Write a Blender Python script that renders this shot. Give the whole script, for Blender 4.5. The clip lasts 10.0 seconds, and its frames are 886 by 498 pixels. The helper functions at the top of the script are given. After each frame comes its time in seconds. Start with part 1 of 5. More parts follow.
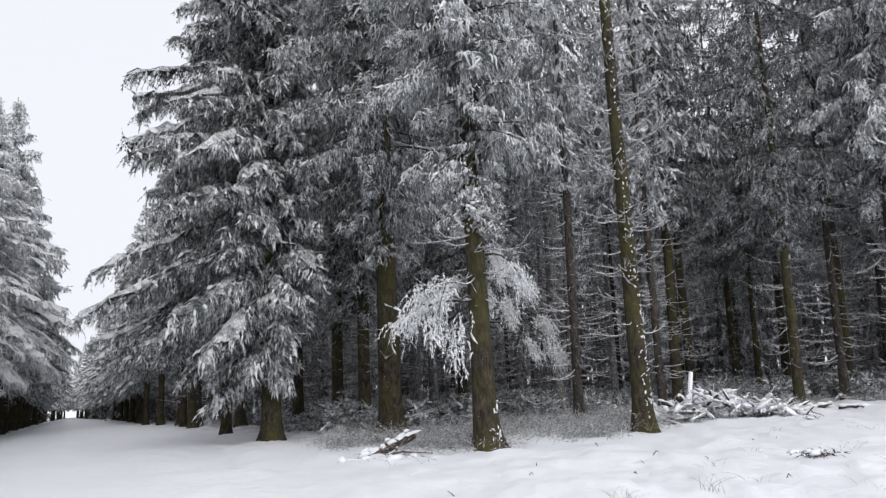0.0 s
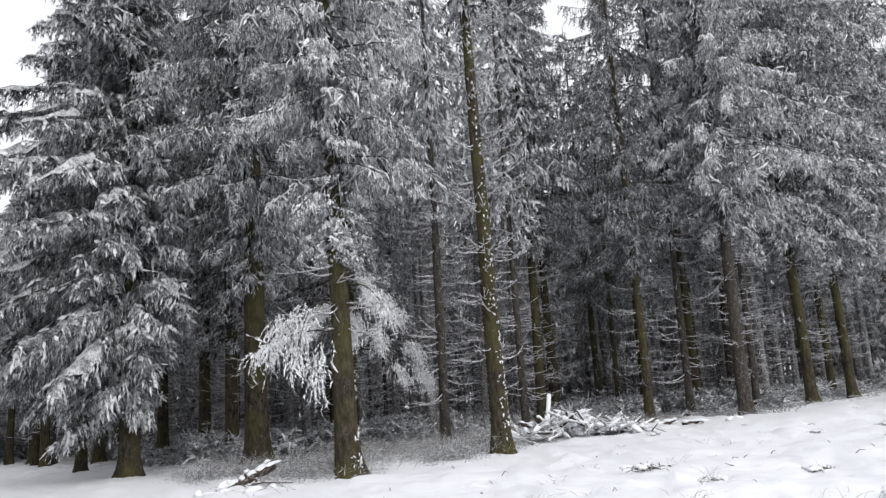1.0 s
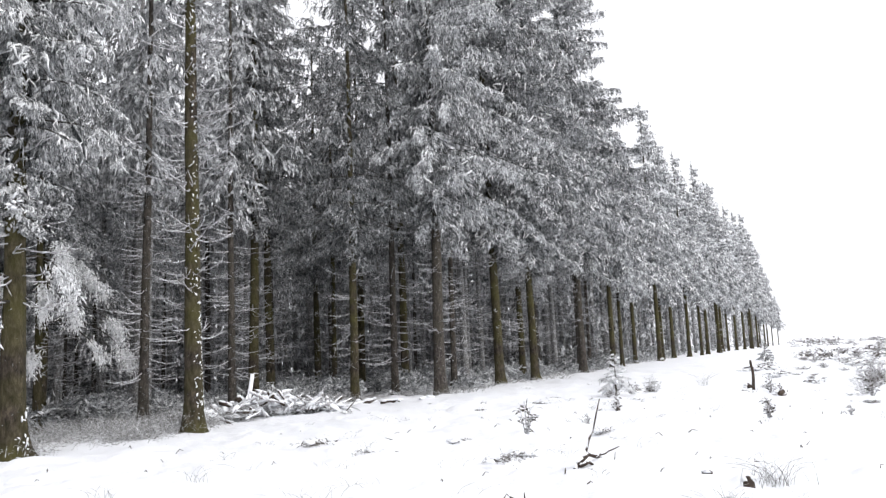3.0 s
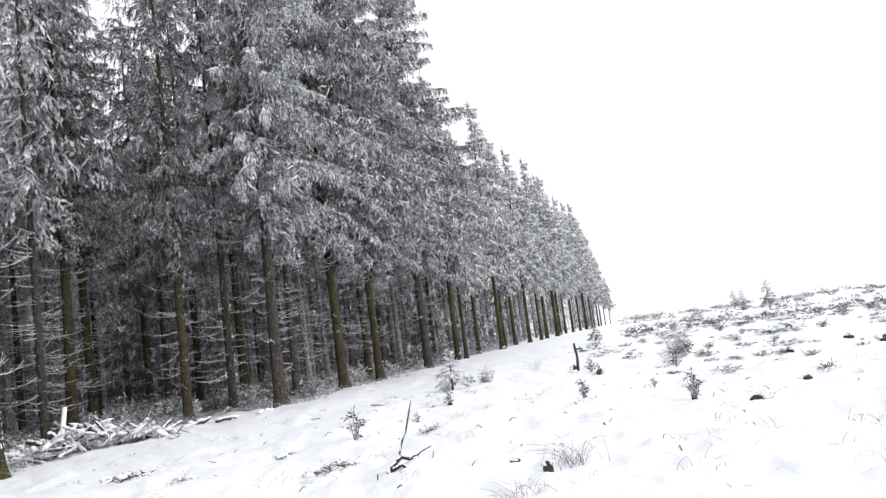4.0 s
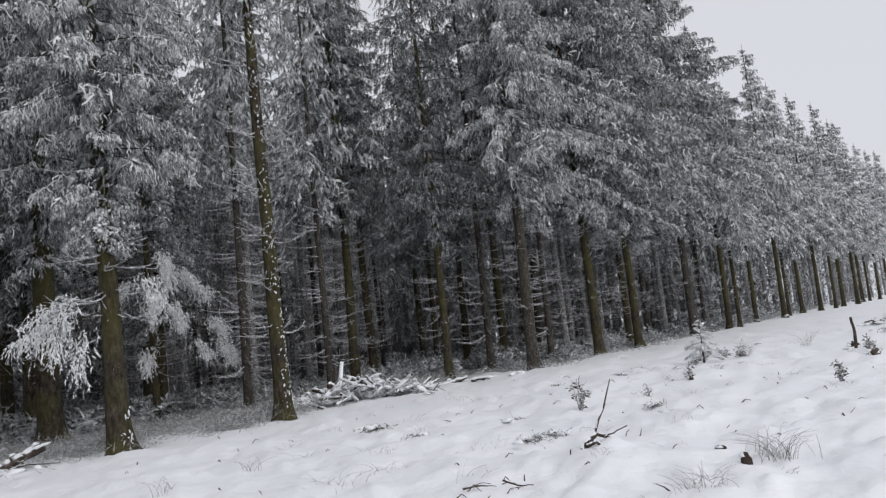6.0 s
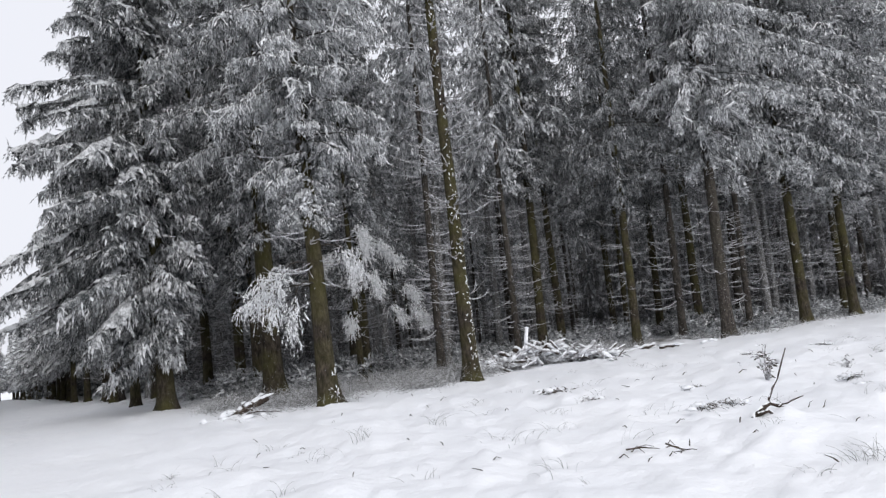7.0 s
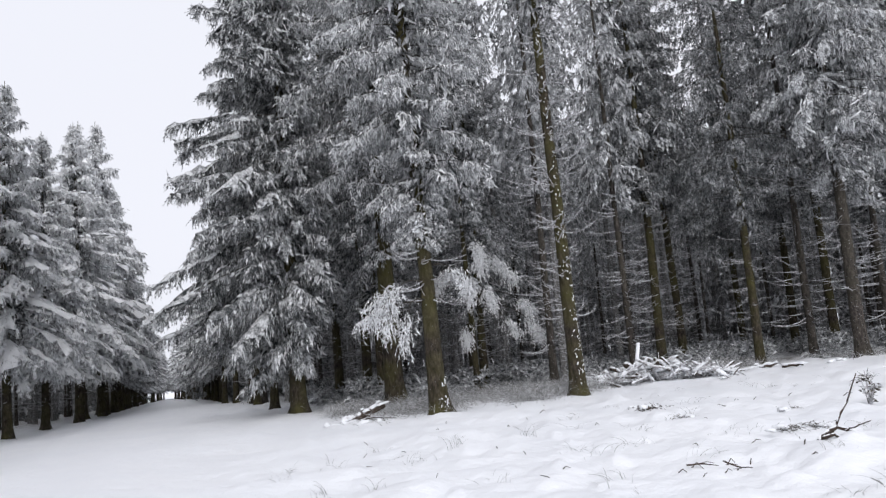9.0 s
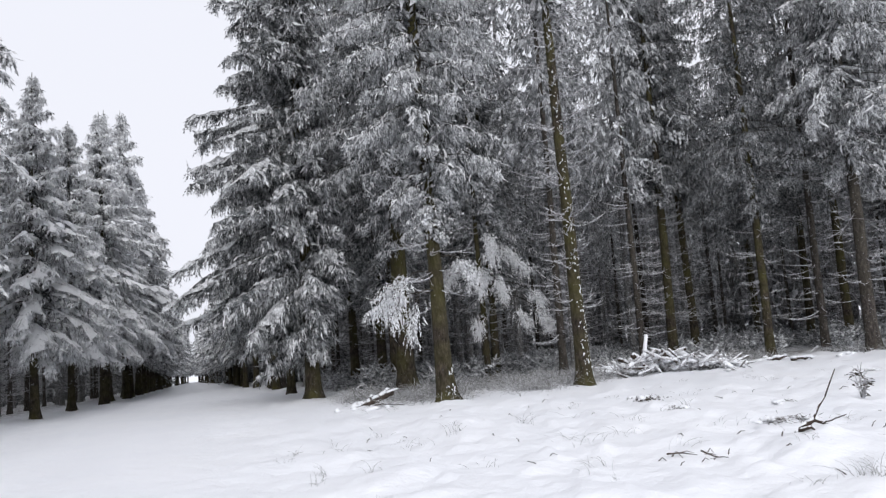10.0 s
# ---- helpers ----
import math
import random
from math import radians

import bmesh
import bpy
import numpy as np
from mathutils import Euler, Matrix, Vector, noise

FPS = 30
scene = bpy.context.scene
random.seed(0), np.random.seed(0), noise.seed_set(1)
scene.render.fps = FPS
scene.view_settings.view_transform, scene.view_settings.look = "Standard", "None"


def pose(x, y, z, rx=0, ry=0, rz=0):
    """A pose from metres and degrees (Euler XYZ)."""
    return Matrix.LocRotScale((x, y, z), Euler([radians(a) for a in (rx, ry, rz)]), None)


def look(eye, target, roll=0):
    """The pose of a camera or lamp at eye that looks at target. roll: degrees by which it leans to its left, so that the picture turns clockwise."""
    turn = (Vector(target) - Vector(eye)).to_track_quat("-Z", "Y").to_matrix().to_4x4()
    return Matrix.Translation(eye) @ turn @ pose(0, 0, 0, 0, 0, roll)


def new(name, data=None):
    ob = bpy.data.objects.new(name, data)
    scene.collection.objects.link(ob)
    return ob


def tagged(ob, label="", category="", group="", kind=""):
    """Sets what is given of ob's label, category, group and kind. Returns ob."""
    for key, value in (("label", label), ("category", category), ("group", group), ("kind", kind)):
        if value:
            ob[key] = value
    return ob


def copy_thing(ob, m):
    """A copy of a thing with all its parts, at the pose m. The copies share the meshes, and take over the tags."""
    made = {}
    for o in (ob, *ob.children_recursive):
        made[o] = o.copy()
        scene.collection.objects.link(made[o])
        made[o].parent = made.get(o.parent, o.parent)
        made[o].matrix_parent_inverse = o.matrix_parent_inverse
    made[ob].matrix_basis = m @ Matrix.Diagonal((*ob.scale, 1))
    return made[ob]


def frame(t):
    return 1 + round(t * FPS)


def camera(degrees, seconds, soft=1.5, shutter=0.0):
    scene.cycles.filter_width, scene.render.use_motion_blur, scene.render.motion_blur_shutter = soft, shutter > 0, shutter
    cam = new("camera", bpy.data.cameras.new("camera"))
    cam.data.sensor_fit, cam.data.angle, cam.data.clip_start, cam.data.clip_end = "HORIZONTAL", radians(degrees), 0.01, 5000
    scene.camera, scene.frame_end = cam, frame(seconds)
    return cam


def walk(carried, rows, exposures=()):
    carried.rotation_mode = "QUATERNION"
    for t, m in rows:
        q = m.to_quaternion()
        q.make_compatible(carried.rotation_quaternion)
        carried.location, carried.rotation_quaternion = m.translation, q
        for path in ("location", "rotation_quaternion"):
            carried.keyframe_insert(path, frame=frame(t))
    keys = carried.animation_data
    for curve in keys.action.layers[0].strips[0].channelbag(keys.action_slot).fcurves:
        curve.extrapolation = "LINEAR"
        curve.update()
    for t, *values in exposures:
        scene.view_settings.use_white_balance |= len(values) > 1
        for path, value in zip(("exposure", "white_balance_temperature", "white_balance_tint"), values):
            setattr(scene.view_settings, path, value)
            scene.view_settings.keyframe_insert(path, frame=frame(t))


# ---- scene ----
cam = camera(62.8, 10.0, soft=1.3)
PATH = [
    (0, (-0.381, 0.723, 1.586), (-0.62, 2.681, 1.915), -2.2),
    (0.5, (-0.163, 0.448, 1.564), (-0.364, 2.404, 1.931), -0.6),
    (1, (0.085, 0.26, 1.626), (0.168, 2.222, 2.003), -3.6),
    (1.5, (0.266, -0.063, 1.672), (0.538, 1.883, 2.048), -3.4),
    (2, (0.564, -0.265, 1.597), (0.833, 1.692, 1.914), 1.0),
    (2.5, (0.78, -0.52, 1.621), (1.418, 1.348, 1.943), -0.9),
    (2.7, (0.836, -0.612, 1.622), (1.548, 1.234, 1.92), -1.9),
    (3.8, (1.316, -1.026, 1.641), (2.234, 0.729, 1.92), -5.9),
    (4, (1.447, -0.98, 1.672), (2.568, 0.658, 1.921), -7.8),
    (4.5, (1.681, -0.924, 1.688), (2.96, 0.594, 1.935), -5.5),
    (5, (1.865, -1.058, 1.667), (2.77, 0.679, 2.073), -4.4),
    (5.5, (1.993, -1.35, 1.713), (2.763, 0.472, 2.008), -8.0),
    (5.7, (2.08, -1.448, 1.739), (2.696, 0.436, 2.011), -8.0),
    (6.8, (2.498, -2.115, 1.762), (2.642, -0.126, 1.913), -3.8),
    (7, (2.513, -2.195, 1.739), (2.42, -0.206, 1.936), -5.8),
    (7.5, (2.706, -2.514, 1.767), (2.201, -0.595, 2.017), -3.9),
    (8, (2.875, -2.798, 1.764), (2.344, -0.88, 1.964), -5.9),
    (8.5, (3.144, -2.921, 1.765), (2.675, -0.988, 1.97), -5.0),
    (9, (3.354, -3.19, 1.798), (2.906, -1.258, 2.056), -4.9),
    (9.5, (3.595, -3.385, 1.796), (2.915, -1.525, 2.071), -6.6),
    (10, (3.824, -3.558, 1.825), (3.314, -1.638, 2.054), -4.2),
]
EXPOSURES = [(0, 0.3, 6450, 11), (1, 0.46, 6520, 11), (1.5, 0.66, 6550, 11), (2, 0.74, 6580, 11), (2.5, 0.76, 6580, 11), (3.8, 0.6, 6530, 11), (4.2, 0.46, 6520, 11), (4.5, 0.2, 6500, 11), (5, -0.07, 6500, 11), (5.7, -0.15, 6480, 11), (6.8, 0.2, 6450, 11), (7.5, 0.26, 6430, 12), (10, 0.27, 6400, 12)]
walk(cam, [(t, look(eye, target, roll)) for t, eye, target, roll in PATH], EXPOSURES)

# ---- the plan: ground height, road and forest lines ----
def ground_plain(x, y):
    """Broad lie of the land: level clearing that falls gently away along the forest road."""
    s = -0.56 * x + 0.83 * y
    k = (s - 15.0) / 3.0
    fall = 3.0 * (np.log1p(np.exp(np.minimum(k, 30.0))) + np.maximum(k - 30.0, 0.0))
    u = np.clip((x - 12.0) / 40.0, 0.0, 1.0)
    far = np.clip((np.hypot(x, y) - 250.0) / 500.0, 0.0, 1.0)
    return (0.05 - 0.036 * np.minimum(fall, 260.0) * (1 - u * u * (3 - 2 * u))) * (1 - far) + 0.0 * far


def gz(x, y):
    return float(ground_plain(np.float64(x), np.float64(y)))


def road_n(x, y):
    return 0.83 * x + 0.56 * y


def edge_m(x, y):
    return -0.69 * x + 0.72 * y


# ---- world and light: a white overcast winter sky ----
world = bpy.data.worlds.new("overcast_sky")
scene.world = world
world.use_nodes = True
wn, wl = world.node_tree.nodes, world.node_tree.links
wn.clear()
sky = wn.new("ShaderNodeTexSky")
sky.sky_type = "NISHITA"
sky.sun_disc = False
sky.sun_elevation, sky.sun_rotation = radians(35), radians(200)
sky.air_density, sky.dust_density = 1.0, 4.0
sat = wn.new("ShaderNodeHueSaturation")
sat.inputs["Saturation"].default_value = 0.25
scale_sky = wn.new("ShaderNodeMix")
scale_sky.data_type = "RGBA"
scale_sky.blend_type = "MULTIPLY"
scale_sky.inputs["Factor"].default_value = 1.0
scale_sky.inputs["B"].default_value = (0.07, 0.07, 0.07, 1)
cloud = wn.new("ShaderNodeMix")
cloud.data_type = "RGBA"
cloud.inputs["Factor"].default_value = 0.88
cloud.inputs["B"].default_value = (0.918, 0.938, 0.998, 1)
back = wn.new("ShaderNodeBackground")
back.inputs["Strength"].default_value = 0.88
wout = wn.new("ShaderNodeOutputWorld")
wl.new(sky.outputs[0], sat.inputs["Color"])
wl.new(sat.outputs[0], scale_sky.inputs["A"])
wl.new(scale_sky.outputs["Result"], cloud.inputs["A"])
wl.new(cloud.outputs["Result"], back.inputs["Color"])
wl.new(back.outputs[0], wout.inputs[0])

sun_data = bpy.data.lights.new("sun", "SUN")
sun_data.energy, sun_data.angle, sun_data.color = 1.1, radians(35), (1.0, 0.985, 0.96)
sun = new("sun", sun_data)
sun.matrix_world = look((20, -40, 40), (0, 10, 0))


# ---- materials ----
def material(name, rough=0.8, metallic=0.0):
    m = bpy.data.materials.new(name)
    m.use_nodes = True
    b = m.node_tree.nodes["Principled BSDF"]
    b.inputs["Roughness"].default_value = rough
    b.inputs["Metallic"].default_value = metallic
    b.inputs["Specular IOR Level"].default_value = 0.25
    return m, m.node_tree.nodes, m.node_tree.links, b


def noise_node(n, l, scale, detail=4.0, stretch=None, rough=0.6):
    tex = n.new("ShaderNodeTexNoise")
    tex.inputs["Scale"].default_value = scale
    tex.inputs["Detail"].default_value = detail
    tex.inputs["Roughness"].default_value = rough
    co = n.new("ShaderNodeTexCoord")
    if stretch:
        mp = n.new("ShaderNodeMapping")
        mp.inputs["Scale"].default_value = stretch
        l.new(co.outputs["Object"], mp.inputs["Vector"])
        l.new(mp.outputs[0], tex.inputs["Vector"])
    else:
        l.new(co.outputs["Object"], tex.inputs["Vector"])
    return tex


def ramp(n, l, source, stops):
    r = n.new("ShaderNodeValToRGB")
    while len(r.color_ramp.elements) < len(stops):
        r.color_ramp.elements.new(0.5)
    for e, (p, c) in zip(r.color_ramp.elements, stops):
        e.position, e.color = p, (*c, 1)
    l.new(source, r.inputs["Fac"])
    return r


def mix(n, l, fac, a, b):
    x = n.new("ShaderNodeMix")
    x.data_type = "RGBA"
    for key, v in (("Factor", fac), ("A", a), ("B", b)):
        if hasattr(v, "is_linked"):
            l.new(v, x.inputs[key])
        else:
            x.inputs[key].default_value = v if key == "Factor" else (*v, 1)
    return x.outputs["Result"]


def calc(n, l, op, a, b=0.0):
    x = n.new("ShaderNodeMath")
    x.operation = op
    for k, v in enumerate((a, b)):
        if hasattr(v, "is_linked"):
            l.new(v, x.inputs[k])
        else:
            x.inputs[k].default_value = v
    return x.outputs[0]


def bump(n, l, b, height, strength, dist):
    x = n.new("ShaderNodeBump")
    x.inputs["Strength"].default_value, x.inputs["Distance"].default_value = strength, dist
    l.new(height, x.inputs["Height"])
    l.new(x.outputs[0], b.inputs["Normal"])


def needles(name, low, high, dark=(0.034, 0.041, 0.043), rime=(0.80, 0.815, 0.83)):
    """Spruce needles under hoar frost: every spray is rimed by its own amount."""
    m, n, l, b = material(name, 0.85)
    geo = n.new("ShaderNodeNewGeometry")
    strand = noise_node(n, l, 34.0, 2.0, (1, 1, 0.28), 0.65)
    grain = noise_node(n, l, 60.0, 2.0)
    broad = noise_node(n, l, 1.1, 2.0)
    clump = noise_node(n, l, 4.2, 2.0)
    fine = calc(n, l, "ADD", calc(n, l, "MULTIPLY", strand.outputs[0], 0.65), calc(n, l, "MULTIPLY", grain.outputs[0], 0.35))
    wide = calc(n, l, "ADD", calc(n, l, "MULTIPLY", calc(n, l, "SUBTRACT", fine, 0.5), 2.0), 0.47)
    f = calc(n, l, "ADD", calc(n, l, "MULTIPLY", geo.outputs["Random Per Island"], 0.38), calc(n, l, "MULTIPLY", wide, 0.66))
    f = calc(n, l, "ADD", f, calc(n, l, "MULTIPLY", calc(n, l, "SUBTRACT", broad.outputs[0], 0.5), 0.7))
    f = calc(n, l, "ADD", f, calc(n, l, "MULTIPLY", calc(n, l, "SUBTRACT", clump.outputs[0], 0.5), 1.0))
    tree = n.new("ShaderNodeObjectInfo")
    f = calc(n, l, "ADD", f, calc(n, l, "MULTIPLY", calc(n, l, "SUBTRACT", tree.outputs["Random"], 0.5), 0.16))
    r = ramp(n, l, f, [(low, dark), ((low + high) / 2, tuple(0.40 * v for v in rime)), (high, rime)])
    l.new(r.outputs[0], b.inputs["Base Color"])
    bump(n, l, b, fine, 1.0, 0.04)
    return m


def bark(name, tone, moss, frost):
    m, n, l, b = material(name, 0.9)
    plates = noise_node(n, l, 11.0, 6.0, (1, 1, 0.4), 0.7)
    broad = noise_node(n, l, 0.8, 3.0)
    fleck = noise_node(n, l, 16.0, 3.0)
    base = ramp(n, l, plates.outputs[0], [(0.36, tuple(0.18 * v for v in tone)), (0.52, tone), (0.68, tuple(2.3 * v for v in tone))])
    mossy = ramp(n, l, broad.outputs[0], [(0.38, (0, 0, 0)), (0.62, (1, 1, 1))])
    c = mix(n, l, calc(n, l, "MULTIPLY", mossy.outputs[0], 0.65), base.outputs[0], moss)
    spots = ramp(n, l, fleck.outputs[0], [(0.72 - frost, (0, 0, 0)), (0.78 - frost, (1, 1, 1))])
    c = mix(n, l, calc(n, l, "MULTIPLY", spots.outputs[0], 0.6), c, (0.62, 0.64, 0.67))
    l.new(c, b.inputs["Base Color"])
    bump(n, l, b, plates.outputs[0], 1.0, 0.06)
    return m


MAT_NEEDLE = needles("rimed_needles", 0.25, 0.78)
MAT_NEEDLE_HEAVY = needles("heavily_rimed_needles", 0.0, 0.52, (0.075, 0.085, 0.09), (0.86, 0.87, 0.885))
# inner crowns: light rime, with the dark end raised as painted haze
MAT_NEEDLE_DIM = needles("lightly_rimed_hazed_needles", 0.12, 0.84, (0.08, 0.088, 0.093))
# rimed needles whose dark tones are lifted to paint in haze
MAT_NEEDLE_PALE = needles("haze_pale_rimed_needles", 0.22, 0.82, (0.055, 0.063, 0.067))
MAT_NEEDLE_FAR = needles("haze_white_rimed_needles", 0.14, 0.74, (0.06, 0.068, 0.073))
MAT_NEEDLE_WHITE = needles("rime_clump_needles", -0.1, 0.34, (0.25, 0.26, 0.265), (0.90, 0.905, 0.915))
# for dark spruces with little rime, and as painted shade inside near crowns
MAT_NEEDLE_DARK = needles("dark_needles_little_rime_shade", 0.27, 0.98, (0.040, 0.047, 0.050))
MAT_BARK = bark("mossy_bark", (0.045, 0.036, 0.027), (0.075, 0.071, 0.02), 0.03)
# rime-flecked bark, its tone paled to imitate haze between the stems
MAT_BARK_HAZED = bark("haze_pale_rimed_bark", (0.19, 0.185, 0.182), (0.15, 0.147, 0.135), 0.17)
MAT_BARK_GREY = bark("grey_brown_bark", (0.062, 0.053, 0.047), (0.055, 0.050, 0.036), 0.08)


def twig_material(name, lit):
    m, n, l, b = material(name, 0.85)
    t = noise_node(n, l, 12.0, 3.0)
    r = ramp(n, l, t.outputs[0], [(0.32, (0.12 * lit, 0.105 * lit, 0.09 * lit)), (0.52, (0.50 * lit, 0.50 * lit, 0.52 * lit)), (0.7, (0.78 * lit, 0.80 * lit, 0.83 * lit))])
    l.new(r.outputs[0], b.inputs["Base Color"])
    return m


def wood_material():
    m, n, l, b = material("weathered_wood", 0.85)
    t = noise_node(n, l, 7.0, 5.0, (1, 1, 1))
    r = ramp(n, l, t.outputs[0], [(0.30, (0.022, 0.017, 0.014)), (0.55, (0.065, 0.048, 0.038)), (0.75, (0.16, 0.13, 0.105))])
    l.new(r.outputs[0], b.inputs["Base Color"])
    bump(n, l, b, t.outputs[0], 0.7, 0.02)
    return m


def grass_material():
    m, n, l, b = material("dead_rimed_grass", 0.9)
    geo = n.new("ShaderNodeNewGeometry")
    r = ramp(n, l, geo.outputs["Random Per Island"], [(0.0, (0.12, 0.115, 0.105)), (0.45, (0.29, 0.29, 0.285)), (1.0, (0.66, 0.67, 0.69))])
    l.new(r.outputs[0], b.inputs["Base Color"])
    return m


def heather_material():
    m, n, l, b = material("brown_leaved_shrub", 0.9)
    geo = n.new("ShaderNodeNewGeometry")
    r = ramp(n, l, geo.outputs["Random Per Island"], [(0.0, (0.035, 0.03, 0.023)), (0.6, (0.10, 0.085, 0.07)), (0.82, (0.42, 0.42, 0.43)), (1.0, (0.75, 0.76, 0.79))])
    l.new(r.outputs[0], b.inputs["Base Color"])
    return m


def snow_material(name, ground=False):
    m, n, l, b = material(name, 0.65)
    b.inputs["Subsurface Weight"].default_value = 0.0
    broad = noise_node(n, l, 0.35, 3.0)
    fine = noise_node(n, l, 22.0, 4.0)
    mid = noise_node(n, l, 2.4, 4.0)
    c = ramp(n, l, broad.outputs[0], [(0.3, (0.84, 0.855, 0.885)), (0.7, (0.885, 0.895, 0.915))]).outputs[0]
    if ground:
        at = n.new("ShaderNodeAttribute")
        at.attribute_name = "litter"
        patch = ramp(n, l, calc(n, l, "ADD", calc(n, l, "MULTIPLY", mid.outputs[0], 0.55), calc(n, l, "MULTIPLY", fine.outputs[0], 0.45)), [(0.40, (0, 0, 0)), (0.58, (1, 1, 1))])
        litter = ramp(n, l, fine.outputs[0], [(0.3, (0.09, 0.082, 0.074)), (0.55, (0.28, 0.27, 0.26)), (0.75, (0.6, 0.6, 0.61))])
        c = mix(n, l, calc(n, l, "MULTIPLY", at.outputs["Fac"], patch.outputs[0]), c, litter.outputs[0])
    l.new(c, b.inputs["Base Color"])
    h = calc(n, l, "ADD", calc(n, l, "MULTIPLY", mid.outputs[0], 1.0), calc(n, l, "MULTIPLY", fine.outputs[0], 0.07))
    bump(n, l, b, h, 1.0, 0.06)
    return m


MAT_TWIG = twig_material("rimed_twig", 1.0)
# same rimed twig, brightened as painted haze for the inner stand
MAT_TWIG_HAZED = twig_material("haze_pale_rimed_twig", 1.05)
MAT_WOOD = wood_material()
MAT_GRASS = grass_material()
MAT_SHRUB = heather_material()
MAT_RIME = snow_material("rime_cushion")
MAT_SNOW = snow_material("fresh_snow")
MAT_GROUND = snow_material("snow_on_ground", True)
MAT_TRACK = snow_material("packed_track_snow")


# ---- mesh helpers ----
def mesh_of(name, verts, groups, mat, smooth=False):
    """A mesh from vertex rows and arrays of faces with three or four corners each."""
    verts = np.asarray(verts, np.float32).reshape(-1, 3)
    groups = [np.asarray(g, np.int32) for g in groups if len(g)]
    me = bpy.data.meshes.new(name)
    me.vertices.add(len(verts))
    me.vertices.foreach_set("co", verts.ravel())
    loops = np.concatenate([g.ravel() for g in groups])
    sizes = np.concatenate([np.full(len(g), g.shape[1], np.int32) for g in groups])
    starts = np.concatenate([[0], np.cumsum(sizes)[:-1]]).astype(np.int32)
    me.loops.add(len(loops))
    me.loops.foreach_set("vertex_index", loops)
    me.polygons.add(len(sizes))
    me.polygons.foreach_set("loop_start", starts)
    me.update(calc_edges=True)
    me.validate()
    if smooth:
        me.polygons.foreach_set("use_smooth", np.ones(len(me.polygons), bool))
    me.materials.append(mat)
    return me


class Buf:
    """Collects vertices and faces of one mesh."""

    def __init__(self):
        self.v, self.q, self.t, self.n = [], [], [], 0

    def add(self, verts, quads=None, tris=None):
        verts = np.asarray(verts, float).reshape(-1, 3)
        if quads is not None and len(quads):
            self.q.append(np.asarray(quads) + self.n)
        if tris is not None and len(tris):
            self.t.append(np.asarray(tris) + self.n)
        self.v.append(verts)
        self.n += len(verts)

    def mesh(self, name, mat, smooth=False):
        groups = [np.concatenate(g) for g in (self.q, self.t) if g]
        return mesh_of(name, np.concatenate(self.v), groups, mat, smooth)


def unit(v):
    return v / np.maximum(np.linalg.norm(v, axis=-1, keepdims=True), 1e-9)


def tubes(buf, paths, radii, sides=4, lobes=0.0, rng=None):
    """Tapered tubes along paths (N, P, 3) with radii (N, P), closed at both ends."""
    paths, radii = np.asarray(paths, float), np.asarray(radii, float)
    if paths.ndim == 2:
        paths, radii = paths[None], radii[None]
    paths = np.concatenate([paths[:, :1], paths, paths[:, -1:]], 1)
    radii = np.concatenate([radii[:, :1] * 0.02, radii, radii[:, -1:] * 0.02], 1)
    n, p, _ = paths.shape
    tan = np.gradient(paths[:, 1:-1], axis=1)
    tan = unit(np.concatenate([tan[:, :1], tan, tan[:, -1:]], 1))
    ref = np.where(np.abs(tan[:, :1, 2:3]) > 0.9, [[[1.0, 0.0, 0.0]]], [[[0.0, 0.0, 1.0]]])
    a = unit(np.cross(tan, np.broadcast_to(ref, tan.shape)))
    b = np.cross(tan, a)
    ang = np.arange(sides) * 2 * np.pi / sides
    r = radii[..., None] * np.ones(sides)
    if lobes and rng is not None:
        r = r * (1 + lobes * (rng.random((n, p, sides)) - 0.5))
    ring = paths[:, :, None] + r[..., None] * (np.cos(ang)[:, None] * a[:, :, None] + np.sin(ang)[:, None] * b[:, :, None])
    base = (np.arange(n) * p * sides)[:, None, None] + (np.arange(p - 1) * sides)[None, :, None]
    j = np.arange(sides)
    k = (j + 1) % sides
    quads = np.stack([base + j, base + k, base + sides + k, base + sides + j], -1).reshape(-1, 4)
    buf.add(ring.reshape(-1, 3), quads)


def sprays(buf, rng, origin, way, length, width, seg, sag):
    """Hanging needle sprays that bend under their own weight: long ones fork into barbs, short ones are leaf-shaped."""
    pos, n = origin.copy(), len(origin)
    way = unit(way)
    step = (length / seg)[:, None]
    for j in range(seg):
        way = unit(way + np.array([0, 0, -sag]) + 0.22 * rng.standard_normal((n, 3)))
        side = unit(np.cross(way, rng.standard_normal((n, 3))))
        w = (width * (1.0 - 0.45 * j / seg) * (0.7 + 0.6 * rng.random(n)))[:, None]
        if seg > 3:
            mid = pos + way * step * 0.62
            turn = unit(side + 0.7 * rng.standard_normal((n, 3)))
            a = pos + way * step * (0.75 + 0.6 * rng.random((n, 1))) + side * w * 1.7
            b = pos + way * step * (0.75 + 0.6 * rng.random((n, 1))) - turn * w * 1.7
            back = pos - way * step * 0.12
            buf.add(np.stack([back, mid, a, back, b, mid], 1), None, np.arange(6 * n).reshape(-1, 3))
        else:
            end = pos + way * step * 1.3
            mid = pos + (end - pos) * 0.38
            off = 0.25 * w * rng.standard_normal((n, 3))
            buf.add(np.stack([pos, mid + side * w + off, end, mid - side * w + off], 1), np.arange(4 * n).reshape(n, 4))
        pos = pos + way * step


